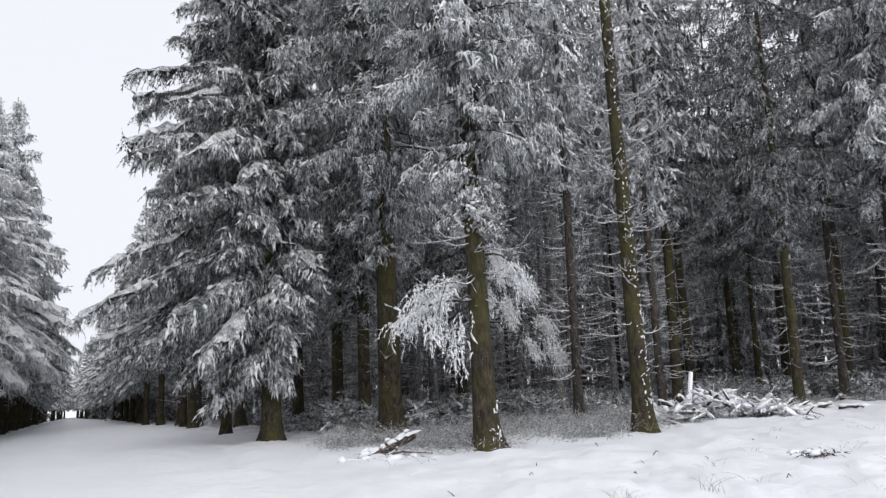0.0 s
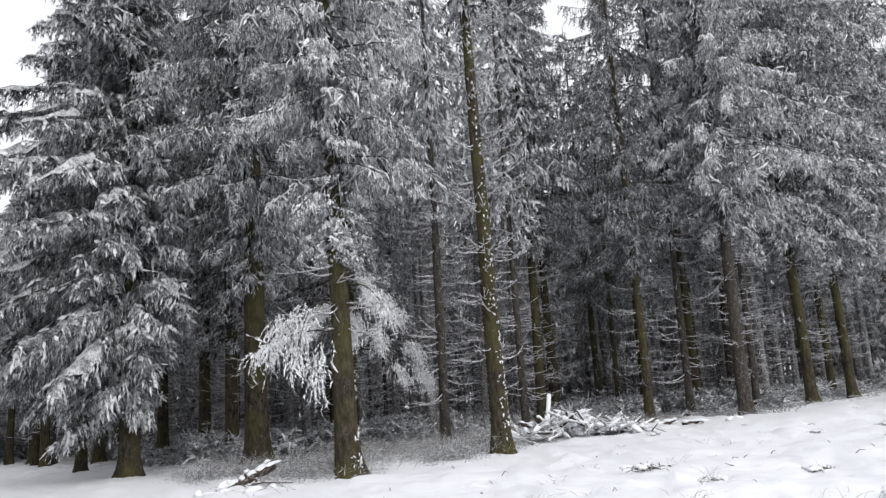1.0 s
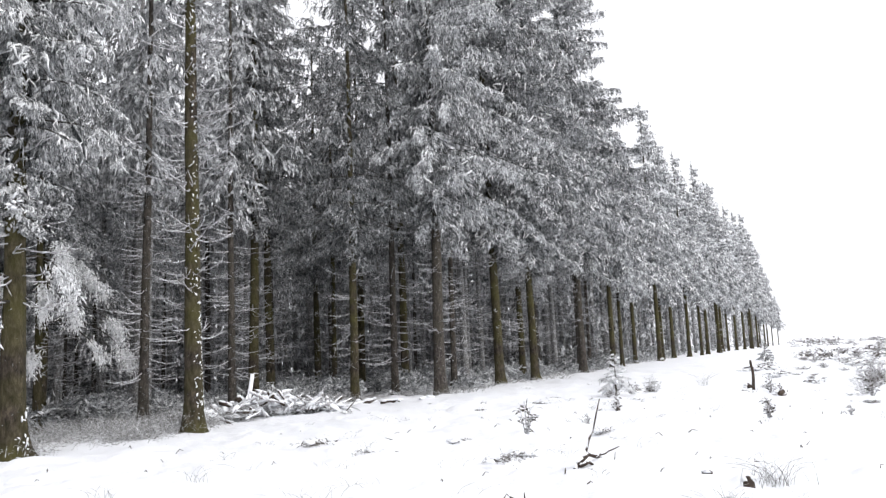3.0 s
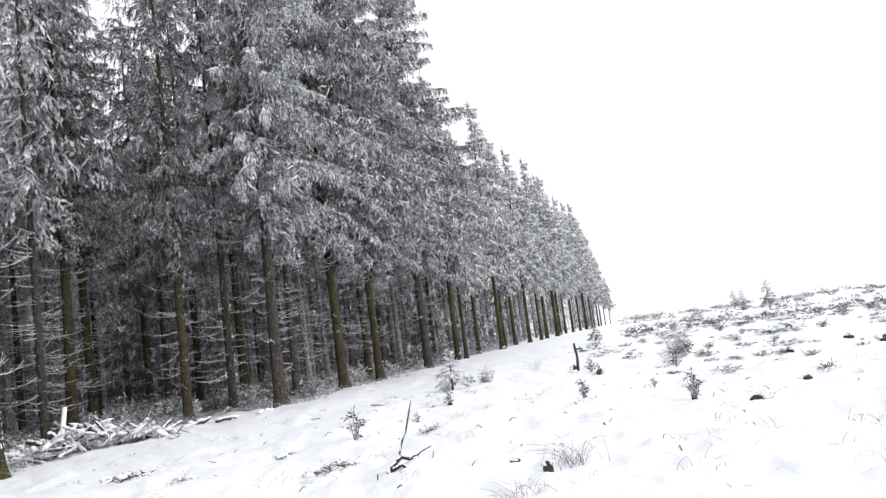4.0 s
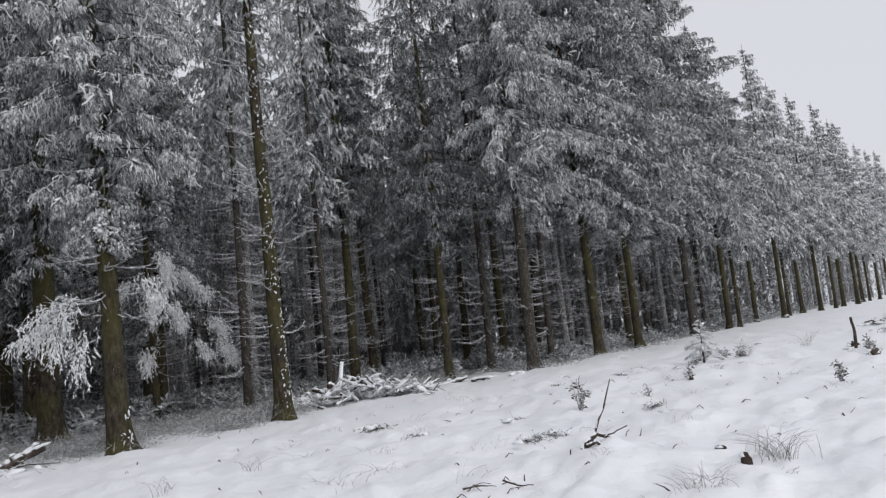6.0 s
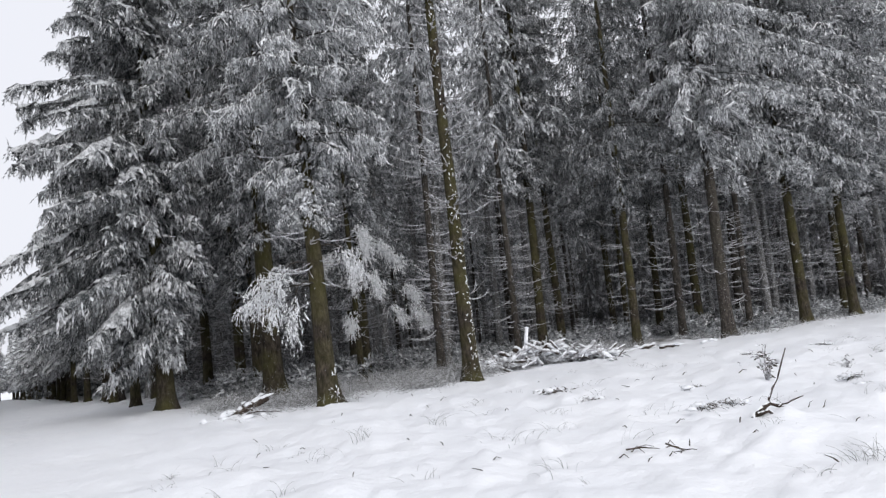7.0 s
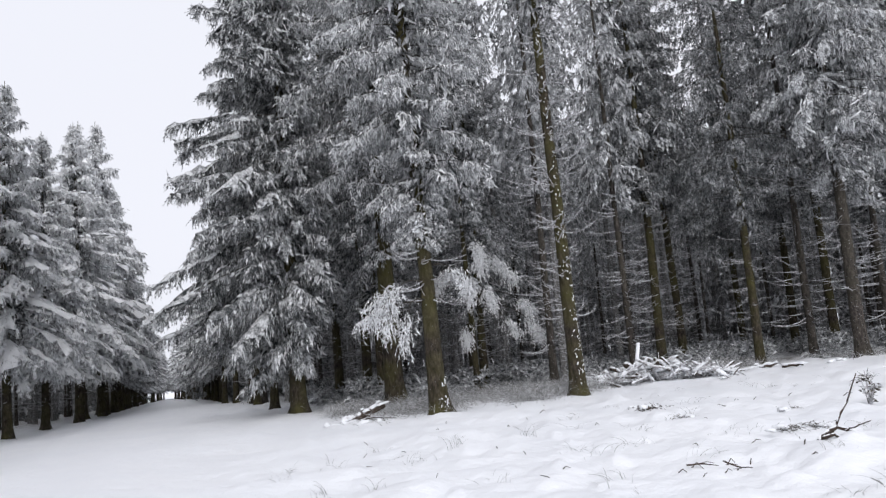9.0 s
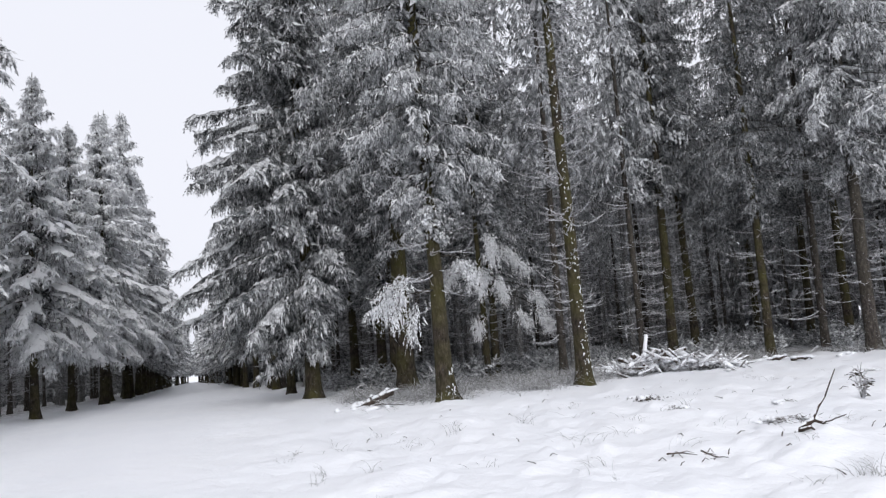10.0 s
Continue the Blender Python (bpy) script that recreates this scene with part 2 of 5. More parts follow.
def ropes(buf, rng, origin, way, length, radius, pts=5, sag=0.42, sides=3):
    """Twigs thick with rime: round tapering strands that bend down and curl."""
    pos, n = origin.copy(), len(origin)
    way, path = unit(way), [origin]
    for _ in range(pts - 1):
        way = unit(way + np.array([0, 0, -sag]) + 0.5 * rng.standard_normal((n, 3)))
        pos = pos + way * (length / (pts - 1))[:, None]
        path.append(pos)
    shape = np.interp(np.linspace(0, 1, pts), (0, 0.3, 0.75, 1), (0.65, 1.0, 0.9, 0.4))
    tubes(buf, np.stack(path, 1), radius[:, None] * shape[None] * rng.uniform(0.7, 1.3, (n, pts)), sides)


LUMP = [(math.cos(k * math.pi / 3), math.sin(k * math.pi / 3), 0.0) for k in range(6)]
LUMP = np.array(LUMP + [(0.55 * x, 0.55 * y, 0.75) for x, y, _ in LUMP] + [(0, 0, 0.95), (0, 0, -0.3)])
LUMP_Q = np.array([(k, (k + 1) % 6, 6 + (k + 1) % 6, 6 + k) for k in range(6)])
LUMP_T = np.array([(6 + k, 6 + (k + 1) % 6, 12) for k in range(6)] + [((k + 1) % 6, k, 13) for k in range(6)])


def lumps(buf, rng, centre, way, long, wide, high):
    """Soft cushions of snow that lie along the direction way."""
    n = len(centre)
    way = unit(way)
    side = unit(np.cross(np.array([0, 0, 1.0]), way) + 1e-6)
    up = np.cross(way, side)
    shape = LUMP[None] * (0.8 + 0.4 * rng.random((n, len(LUMP), 1)))
    v = centre[:, None] + shape[..., :1] * (way * long[:, None])[:, None] + shape[..., 1:2] * (side * wide[:, None])[:, None] + shape[..., 2:] * (up * high[:, None])[:, None]
    o = (np.arange(n) * len(LUMP))[:, None, None]
    buf.add(v.reshape(-1, 3), (LUMP_Q[None] + o).reshape(-1, 4), (LUMP_T[None] + o).reshape(-1, 3))


def part(name, data, parent, label="", kind=""):
    ob = new(name, data)
    ob.parent = parent
    if kind:
        ob["kind"] = kind
    if label:
        ob["label"] = label
    return ob


def thing(name, label, category, group="", m=None):
    ob = new(name)
    ob.matrix_basis = m or Matrix.Identity(4)
    return tagged(ob, label, category, group)


# ---- the ground ----
def ground_noise(x, y):
    """Small unevenness: tussocks under the snow of the clearing, a smooth road."""
    n = road_n(x, y)
    on_road = math.exp(-((n + 0.6) / 3.2) ** 2) if y > -20 else 0.0
    rough = 1.0 - 0.85 * on_road
    v = Vector((x * 0.55, y * 0.55, 0.0))
    h = 0.10 * noise.noise(v) + 0.085 * noise.noise(v * 2.7 + Vector((9, 3, 0)))
    t = max(0.0, noise.noise(v * 1.5 + Vector((31, 7, 2))) - 0.15)
    h += 0.2 * t
    h += 0.10 * max(0.0, noise.noise(v * 5.0 + Vector((3, 17, 5))) - 0.1) + 0.03 * noise.noise(v * 9.0)
    h += 0.2 * math.exp(-((x - 5.8) ** 2 + (y - 6.95) ** 2) / 0.5)
    return rough * h - 0.05 * on_road + (0.015 * math.cos(n * 3.4) * on_road)


def forest_depth(x, y):
    right = min(road_n(x, y) - 5.0, edge_m(x, y) - 12.3)
    left = -6.0 - road_n(x, y)
    return max(right, left) if y > 2 else left


def build_ground():
    angles = np.radians(np.concatenate([np.arange(-62, 78, 0.33), np.arange(78, 298, 6.0)]))
    radii = np.concatenate([[0.6], np.geomspace(1.5, 70, 170), np.geomspace(76, 2600, 26)])
    cx, cy = 1.5, -1.5
    verts, cover = [], []
    for r in radii:
        for a in angles:
            x, y = cx + r * math.sin(a), cy + r * math.cos(a)
            fade = max(0.0, 1.0 - max(0.0, r - 45.0) / 90.0)
            z = gz(x, y) + ground_noise(x, y) * fade
            verts.append((x, y, z))
            d = forest_depth(x, y)
            cover.append(min(1.0, max(0.0, d / 2.5)) if r < 160 else 0.0)
    na, nr = len(angles), len(radii)
    i, j = np.meshgrid(np.arange(nr - 1), np.arange(na), indexing="ij")
    k = (j + 1) % na
    quads = np.stack([i * na + j, (i + 1) * na + j, (i + 1) * na + k, i * na + k], -1).reshape(-1, 4)
    verts.append((cx, cy, gz(cx, cy)))
    cover.append(0.0)
    tris = np.array([(len(verts) - 1, q, (q + 1) % na) for q in range(na)])
    me = mesh_of("ground", verts, [quads, tris], MAT_GROUND, True)
    me.attributes.new("litter", "FLOAT", "POINT").data.foreach_set("value", cover)
    tagged(new("ground", me), "snow-covered clearing, track and forest floor", "ground", kind="structure")


build_ground()


def build_track():
    """The snowed-in forest track: a shallow strip with two faint wheel ruts."""
    across = np.linspace(-2.3, 2.3, 19)
    along = np.concatenate([np.arange(-8, 60, 0.5), np.geomspace(60, 230, 50)])
    verts = []
    for s in along:
        for a in across:
            n_ = a - 0.6 + 0.15 * math.sin(s * 0.21)
            x, y = -0.56 * s + 0.83 * n_, 0.83 * s + 0.56 * n_
            k = max(0.0, 1.0 - max(0.0, math.hypot(x, y) - 45.0) / 90.0)
            rut = math.exp(-((abs(a) - 0.8) / 0.22) ** 2)
            edge = (abs(a) / 2.3) ** 6
            verts.append((x, y, gz(x, y) + k * ground_noise(x, y) + 0.035 + 0.0006 * max(s, 0) - 0.045 * rut - 0.12 * edge + 0.014 * noise.noise(Vector((x * 3, y * 3, 1))) + 0.02 * noise.noise(Vector((x * 0.9, y * 0.9, 7)))))
    w = len(across)
    i, j = np.meshgrid(np.arange(len(along) - 1), np.arange(w - 1), indexing="ij")
    quads = np.stack([i * w + j, i * w + j + 1, (i + 1) * w + j + 1, (i + 1) * w + j], -1).reshape(-1, 4)
    tagged(new("road", mesh_of("road", verts, [quads], MAT_TRACK, True)), "snow-covered forest track with faint wheel ruts", "road", kind="structure")


build_track()


# ---- spruces ----
def trunk_mesh(rng, height, r0, flare=0.45, sides=12, top=1.0, mat=None, rings=22, flare_z=0.5):
    z = np.concatenate([[-0.3, 0.0, 0.1, 0.25, 0.5, 0.9], np.linspace(1.5, height * top, rings - 6)])
    r = r0 * np.maximum(1 - np.maximum(z, 0) / height, 0.03) ** 0.8 + r0 * 0.5 * flare * (np.exp(-np.maximum(z, 0) / 0.25) + np.exp(-np.maximum(z, 0) / flare_z))
    bend = 0.012 * height * np.array([rng.normal(), rng.normal()])
    x = bend[0] * np.sin(z / height * 3.0) * 0.3 + 0.012 * np.sin(z * 1.3 + rng.random() * 6)
    y = bend[1] * np.sin(z / height * 2.6) * 0.3 + 0.012 * np.cos(z * 1.1 + rng.random() * 6)
    paths = np.stack([x, y, z], -1)
    ang = np.arange(sides) * 2 * np.pi / sides
    buf = Buf()
    lobe = 1 + (0.30 * np.exp(-np.maximum(z, 0) / 0.35))[:, None] * np.sin(ang * 3 + rng.random() * 6)[None] + 0.05 * (rng.random((len(z), sides)) - 0.5)
    ring = paths[:, None] + (r[:, None] * lobe)[..., None] * np.stack([np.cos(ang), np.sin(ang), 0 * ang], -1)[None]
    p = len(z)
    base = (np.arange(p - 1) * sides)[:, None]
    j, k = np.arange(sides), (np.arange(sides) + 1) % sides
    quads = np.stack([base + j, base + k, base + sides + k, base + sides + j], -1).reshape(-1, 4)
    cap = np.arange(sides)[None] + (p - 1) * sides
    tris = np.stack([np.full(sides, p * sides), cap[0], np.roll(cap[0], -1)], -1)
    buf.add(np.concatenate([ring.reshape(-1, 3), paths[-1:] + [[0, 0, r[-1]]]]), quads, tris)
    return buf.mesh("trunk", mat or MAT_BARK, True)


def boughs(rng, height, base, reach, count, power=0.8, lift=0.35, droop=0.5, lean=None, vary=0.5):
    """Roots, ways and lengths of the main boughs, and a function for points along them."""
    t = (np.arange(count) + rng.random(count)) / count
    z0 = base + (height - base) * 0.975 * t ** 1.15
    frac = (z0 - base) / (height - base)
    az = np.arange(count) * 2.399963 + 0.6 * rng.standard_normal(count)
    long = reach * ((1 - frac) ** power + 0.01) * (1.0 - 0.55 * vary + vary * rng.random(count))
    low = np.clip(frac / 0.12, 0.3, 1.0) * np.where(frac < 0.12, rng.uniform(0.5, 1.15, count), 1.0)
    long = long * low
    if lean is not None:
        long = long * (0.78 + 0.42 * np.cos(az - lean))
    a = lift * (frac - 0.25) + 0.10 * rng.standard_normal(count)
    b = droop * (1 - 0.75 * frac) * (0.7 + 0.6 * rng.random(count))
    out = np.stack([np.cos(az), np.sin(az)], -1)

    def point(i, u):
        r = long[i] * u
        z = z0[i] + long[i] * (a[i] * u - b[i] * u * u + 0.16 * b[i] * u**4)
        wob = 0.05 * long[i] * np.sin(u * 5 + i)
        return np.stack([out[i, 0] * r - out[i, 1] * wob, out[i, 1] * r + out[i, 0] * wob, z], -1)

    return point, long, az


def crown_mesh(rng, height, base, reach, count, per, seg=3, width=0.06, length=0.6, hang=0.9, sag=0.35, mat=None, fill=4, **kw):
    """A crown of drooping boughs with side sprays and hanging curtains."""
    point, long, az = boughs(rng, height, base, reach, count, **kw)
    buf = Buf()
    share = np.maximum(3, (per * (long / long.mean()) ** 0.9)).astype(int)
    i = np.repeat(np.arange(count), share)
    n = len(i)
    u = 0.08 + 0.92 * rng.random(n) ** 0.75
    p = point(i, u)
    tan = unit(point(i, np.minimum(u + 0.03, 1.03)) - p)
    side = unit(np.cross(tan, np.array([0, 0, 1.0])))
    sign = np.where(rng.random(n) < 0.5, -1.0, 1.0)[:, None]
    down = (hang * rng.random(n) ** 0.8)[:, None]
    way = tan * (0.55 + 0.3 * u[:, None]) + side * sign * (0.9 * rng.random(n))[:, None] + np.array([0, 0, -1.0]) * down
    size = length * (0.45 + 0.75 * (1 - u) * np.minimum(long[i] / 2.5, 1.3)) * (0.55 + 0.8 * rng.random(n)) * np.clip(0.12 + 0.75 * long[i], 0.16, 1.0)
    sprays(buf, rng, p, way, size, width * (0.8 + 0.5 * rng.random(n)), seg, sag)
    if not fill:
        return buf.mesh("crown", mat or MAT_NEEDLE), None, point, long
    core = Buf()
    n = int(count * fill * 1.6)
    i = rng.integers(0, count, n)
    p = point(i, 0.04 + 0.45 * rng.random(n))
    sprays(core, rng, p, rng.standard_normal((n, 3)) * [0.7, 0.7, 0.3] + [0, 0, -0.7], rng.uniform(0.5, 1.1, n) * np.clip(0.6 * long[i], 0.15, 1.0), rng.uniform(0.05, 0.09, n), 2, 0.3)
    # near crowns get darker inner needles: depth shade put into the colour
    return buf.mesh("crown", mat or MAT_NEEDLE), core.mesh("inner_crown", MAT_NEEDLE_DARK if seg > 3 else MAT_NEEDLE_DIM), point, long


def spray_bough(buf, wood, rng, x0, z0, az, long, drop, count, start=0.3, size=0.5, width=0.021, seg=5):
    """One bough with its sprays, added to a crown by hand: it leaves the stem at height z0 and bends down."""
    out = np.array([math.cos(radians(az)), math.sin(radians(az)), 0.0])
    count = int(1.3 * count)
    u = start + (1.0 - start) * rng.random(count) ** 0.8

    def at(w):
        w = np.asarray(w)[:, None]
        return np.array([0, 0, z0]) + out * (x0 + long * w) + np.array([0, 0, 1.0]) * (0.16 * long * w - drop * w**2.6) + np.array([-out[1], out[0], 0]) * 0.08 * np.sin(5 * w + z0)

    p = at(u)
    tan = unit(at(u + 0.03) - p)
    side = np.cross(tan, [0, 0, 1.0])
    sign = rng.uniform(-1, 1, count)[:, None]
    sprays(buf, rng, p + 0.1 * rng.standard_normal((count, 3)), 0.4 * tan + 0.6 * side * sign + 0.6 * rng.standard_normal((count, 3)) + np.array([0, 0, -1.0]) * (1.5 * rng.random(count))[:, None], size * (0.5 + 0.7 * rng.random(count)), width * (0.8 + 0.5 * rng.random(count)), seg, 0.35)
    q = at(u + 0.01) + 0.12 * rng.standard_normal((count, 3)) * [1, 1, 0.7] + side * sign * 0.22 * rng.random((count, 1))
    ropes(buf, rng, q, 0.6 * tan + side * sign + 0.3 * rng.standard_normal((count, 3)), rng.uniform(0.1, 0.26, count), rng.uniform(0.011, 0.022, count), 4, 0.4, 4)
    tubes(wood, at(np.linspace(0, 0.97, 6)), np.linspace(0.022, 0.006, 6), 4)


def bough_mesh(point, long, mat, r=0.03, sides=3, pts=5):
    i = np.arange(len(long))
    path = np.stack([point(i, np.full(len(i), u)) for u in np.linspace(0.0, 0.97, pts)], 1)
    rad = (r * (0.4 + 0.6 * long / long.max()))[:, None] * np.linspace(1, 0.25, pts)[None]
    buf = Buf()
    tubes(buf, path, rad, sides)
    return buf.mesh("bough_frame", mat)


def snow_load_mesh(rng, point, long, per, size=0.16, mat=None):
    """Thick rime along the upper side of the boughs."""
    n = len(long) * per * 6
    i = rng.integers(0, len(long), n)
    u = 0.2 + 0.8 * rng.random(n) ** 0.8
    p = point(i, u)
    tan = unit(point(i, u + 0.04) - p)
    side = np.cross(tan, [0, 0, 1.0])
    off = (0.16 * np.minimum(long[i], 3.0) * (1.15 - u) * rng.standard_normal(n))[:, None]
    p = p + side * off + np.array([0, 0, 1.0]) * (0.03 - 0.25 * np.abs(off))
    way = 0.8 * tan + side * np.sign(off) * 0.7 + 0.25 * rng.standard_normal((n, 3))
    buf = Buf()
    size = size * np.clip(0.08 + 0.65 * long[i], 0.12, 1.0)
    sprays(buf, rng, p, way, size * rng.uniform(1.6, 3.6, n), size * rng.uniform(0.2, 0.45, n), 2, 0.25)
    return buf.mesh("snow_load", mat or MAT_NEEDLE_HEAVY)


def fan_mesh(rng, point, long, wide=0.3, mat=None, start=0.22, lay=0.45, fringe=10):
    """Flat fans of twigs along the boughs, sagging at both sides, with a hanging fringe."""
    n, pu, ps = len(long), 8, 5
    i = np.arange(n)
    u = np.linspace(start, 1.0, pu)
    s = np.linspace(-1, 1, ps)
    grid, edge = [], []
    for w, q in zip(u, np.linspace(0, 1, pu)):
        p = point(i, np.full(n, w))
        tan = unit(point(i, np.full(n, w + 0.02)) - p)
        side = unit(np.cross(tan, np.array([0, 0, 1.0])))
        half = wide * np.minimum(long, 3.2) * (0.35 + 1.3 * q) * (1.02 - q) ** 0.7 * rng.uniform(0.5, 1.5, n)
        row = []
        for k in s:
            h = (half * k * rng.uniform(0.5, 1.5, n))[:, None]
            back = tan * (0.55 * np.abs(h))
            row.append(p + side * h + back + np.array([0, 0, 1.0]) * (0.03 - lay * np.abs(h) * abs(k) + 0.06 * rng.standard_normal(n)[:, None]))
        grid.append(np.stack(row, 1))
    g = np.stack(grid, 1)
    base = (i * pu * ps)[:, None, None]
    a, b = np.meshgrid(np.arange(pu - 1), np.arange(ps - 1), indexing="ij")
    c = (a * ps + b)[None]
    quads = np.stack([base + c, base + c + 1, base + c + ps + 1, base + c + ps], -1).reshape(-1, 4)
    top, tag = Buf(), Buf()
    top.add(g.reshape(-1, 3), quads)
    m = n * fringe
    j, a, b = rng.integers(0, n, m), rng.integers(0, pu, m), np.where(rng.random(m) < 0.5, 0, ps - 1)
    o = g[j, a, b]
    way = 0.5 * unit(g[j, a, b] - g[j, a, 2] + 1e-4) + [0, 0, -1.0] + 0.25 * rng.standard_normal((m, 3))
    sprays(tag, rng, o + [0, 0, 0.03], way, rng.uniform(0.15, 0.5, m), rng.uniform(0.025, 0.06, m), 2, 0.2)
    return top.mesh("twig_fan", mat or MAT_NEEDLE_HEAVY), tag.mesh("hanging_fringe", MAT_NEEDLE_HEAVY)


def strand_mesh(rng, point, long, per, length, width, mat=None):
    """Ropes of rime-white twigs that hang and curl from the outer boughs."""
    n = len(long) * per
    i = rng.integers(0, len(long), n)
    u = 0.2 + 0.8 * rng.random(n) ** 0.7
    p = point(i, u)
    tan = unit(point(i, u + 0.04) - p)
    side = np.cross(tan, [0, 0, 1.0]) * rng.choice([-1.0, 1.0], n)[:, None]
    buf = Buf()
    way = 0.6 * tan + side * rng.uniform(0.0, 0.6, n)[:, None] + 0.4 * rng.standard_normal((n, 3)) + [0, 0, -0.7]
    ropes(buf, rng, p + side * 0.35 * rng.random(n)[:, None], way, length * np.clip(0.5 * long[i], 0.2, 1.0) * rng.uniform(0.4, 1.3, n), 0.5 * width * rng.uniform(0.6, 1.4, n), 4)
    return buf.mesh("rime_strand", mat or MAT_NEEDLE_WHITE)


def cushion_mesh(rng, point, long, per, size):
    """Cushions of snow at the ends of the boughs."""
    n = len(long) * per
    i = np.repeat(np.arange(len(long)), per)
    u = 0.35 + 0.65 * rng.random(n)
    p = point(i, u)
    way = unit(point(i, u + 0.04) - p) + 0.4 * rng.standard_normal((n, 3))
    s = size * (0.3 + rng.random(n) ** 2) * np.clip(0.7 * long[i], 0.15, 1.0)
    buf = Buf()
    lumps(buf, rng, p + 0.12 * rng.standard_normal((n, 3)), way, 1.5 * s, 0.9 * s, 0.5 * s)
    return buf.mesh("snow_cushions", MAT_RIME, True)


def dead_twig_mesh(rng, low, high, count, reach, r_trunk, height, rise=0.15, thick=0.011, fork=True, sides=3, mat=None, pts=5):
    """Bare dead side twigs that droop and turn up again at the tips."""
    z = low + (high - low) * rng.random(count)
    az = rng.random(count) * 2 * np.pi
    long = reach * (0.35 + 0.8 * rng.random(count))
    curl = rng.normal(-0.30, 0.25, count)
    path = []
    for u in np.linspace(0, 1, pts):
        r = r_trunk * np.maximum(1 - z / height, 0.1) * 0.8 + long * u
        turn = az + 0.25 * np.sin(z * 7) * u
        zz = z + long * (curl * u + (0.55 * np.abs(curl) + rise) * u * u)
        path.append(np.stack([np.cos(turn) * r, np.sin(turn) * r, zz], -1))
    path = np.stack(path, 1)
    rad = thick * (0.7 + 0.6 * rng.random(count))[:, None] * np.linspace(1.3, 0.45, pts)[None]
    buf = Buf()
    tubes(buf, path, rad, sides)
    if fork:
        for s in range(1, pts - 1):
            root = path[:, s]
            d = unit(path[:, s + 1] - path[:, s]) + 0.8 * rng.standard_normal((count, 3)) * [1, 1, 0.6]
            l2 = (long * 0.3 * (0.4 + rng.random(count)))[:, None]
            sub = np.stack([root, root + 0.55 * d * l2, root + d * l2 + [0, 0, 0.03]], 1)
            tubes(buf, sub, np.tile(thick * np.array([0.8, 0.6, 0.35]), (count, 1)), 3)
    return buf.mesh("dead_branchwork", mat or MAT_TWIG)


def spruce(label, group, seed, height, r0, crown, twigs=None, load=0, mat=None, needle=None, snow=0.16, sides=12, bough_r=0.03, flare=0.45, flare_z=0.5, cushions=0.0, fans=None, load_mat=None, strands=None):
    rng = np.random.default_rng(seed)
    tree = thing("spruce_tree", label, "tree", group)
    part("trunk", trunk_mesh(rng, height, r0, sides=sides, mat=mat, rings=22 if sides > 8 else 14, flare=flare, flare_z=flare_z), tree)
    cm, core, point, long = crown_mesh(rng, height, mat=needle, **crown)
    part("crown", cm, tree)
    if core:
        part("inner_crown", core, tree, "inner sprays, shade painted into their colour on near trees", "stuff")
    if bough_r:
        part("bough_frame", bough_mesh(point, long, MAT_BARK_GREY, bough_r), tree, kind="stuff")
    if twigs:
        part("dead_branchwork", dead_twig_mesh(rng, r_trunk=r0, height=height, **twigs), tree, "thin bare twigs white with rime", "stuff")
    if load:
        part("snow_load", snow_load_mesh(rng, point, long, load, snow, load_mat), tree, "thick rime on the upper boughs", "stuff")
    if strands:
        part("hanging_rime", strand_mesh(rng, point, long, *strands), tree, "curling white strands of rimed twigs", "stuff")
    if fans:
        fan, tags = fan_mesh(rng, point, long, **fans)
        part("fan_layer", fan, tree, "flat snow-laden twig fans along the boughs", "stuff")
        part("hanging_fringe", tags, tree, "rimed twigs hanging from the fans", "stuff")
    if cushions:
        part("snow_cushioning", cushion_mesh(rng, point, long, 2, cushions), tree, "cushions of snow on the boughs", "stuff")
    return tree


def snow_flecks(tree, seed, r0, height, flare, flare_z, count, top, az, spread):
    """Flecks of snow blown onto one side of the bark."""
    rng = np.random.default_rng(seed)
    z = 0.15 + top * rng.random(count) ** 1.4
    a = rng.normal(radians(az), spread, count)
    r = r0 * (1 - z / height) ** 0.8 + r0 * 0.5 * flare * (np.exp(-z / 0.25) + np.exp(-z / flare_z))
    p = np.stack([np.cos(a) * r, np.sin(a) * r, z], -1)
    way = np.array([0.0, 0.0, 1.0]) + 0.5 * rng.standard_normal((count, 3))
    buf = Buf()
    lumps(buf, rng, p, way, rng.uniform(0.012, 0.05, count) * (1 + rng.random(count)), rng.uniform(0.01, 0.03, count), rng.uniform(0.01, 0.025, count))
    part("snow_dust", buf.mesh("snow_dust", MAT_SNOW, True), tree, "flecks of snow stuck to the bark", "stuff")


def stand(x, y, turn=0.0, size=1.0, tall=None, tilt=(0.0, 0.0), sink=0.0):
    return pose(x, y, gz(x, y) - sink, tilt[0], tilt[1], turn) @ Matrix.Diagonal((size, size, tall or size, 1))


def place(ob, *a, **k):
    m = stand(*a, **k)
    ob.matrix_basis = m
    ob.scale = m.to_scale()
    return ob


def again(ob, x, y, turn=0.0, size=1.0, tall=None, tilt=(0.0, 0.0), label=""):
    keep = ob.scale.copy()
    ob.scale = (1, 1, 1)
    c = copy_thing(ob, stand(x, y, turn, size, tall, tilt))
    ob.scale = keep
    if label:
        c["label"] = label
    return c


random.seed(7)
EDGE = "spruces along the clearing"
ROADSIDE = "spruces along the forest road"
INNER = "spruces inside the stand"

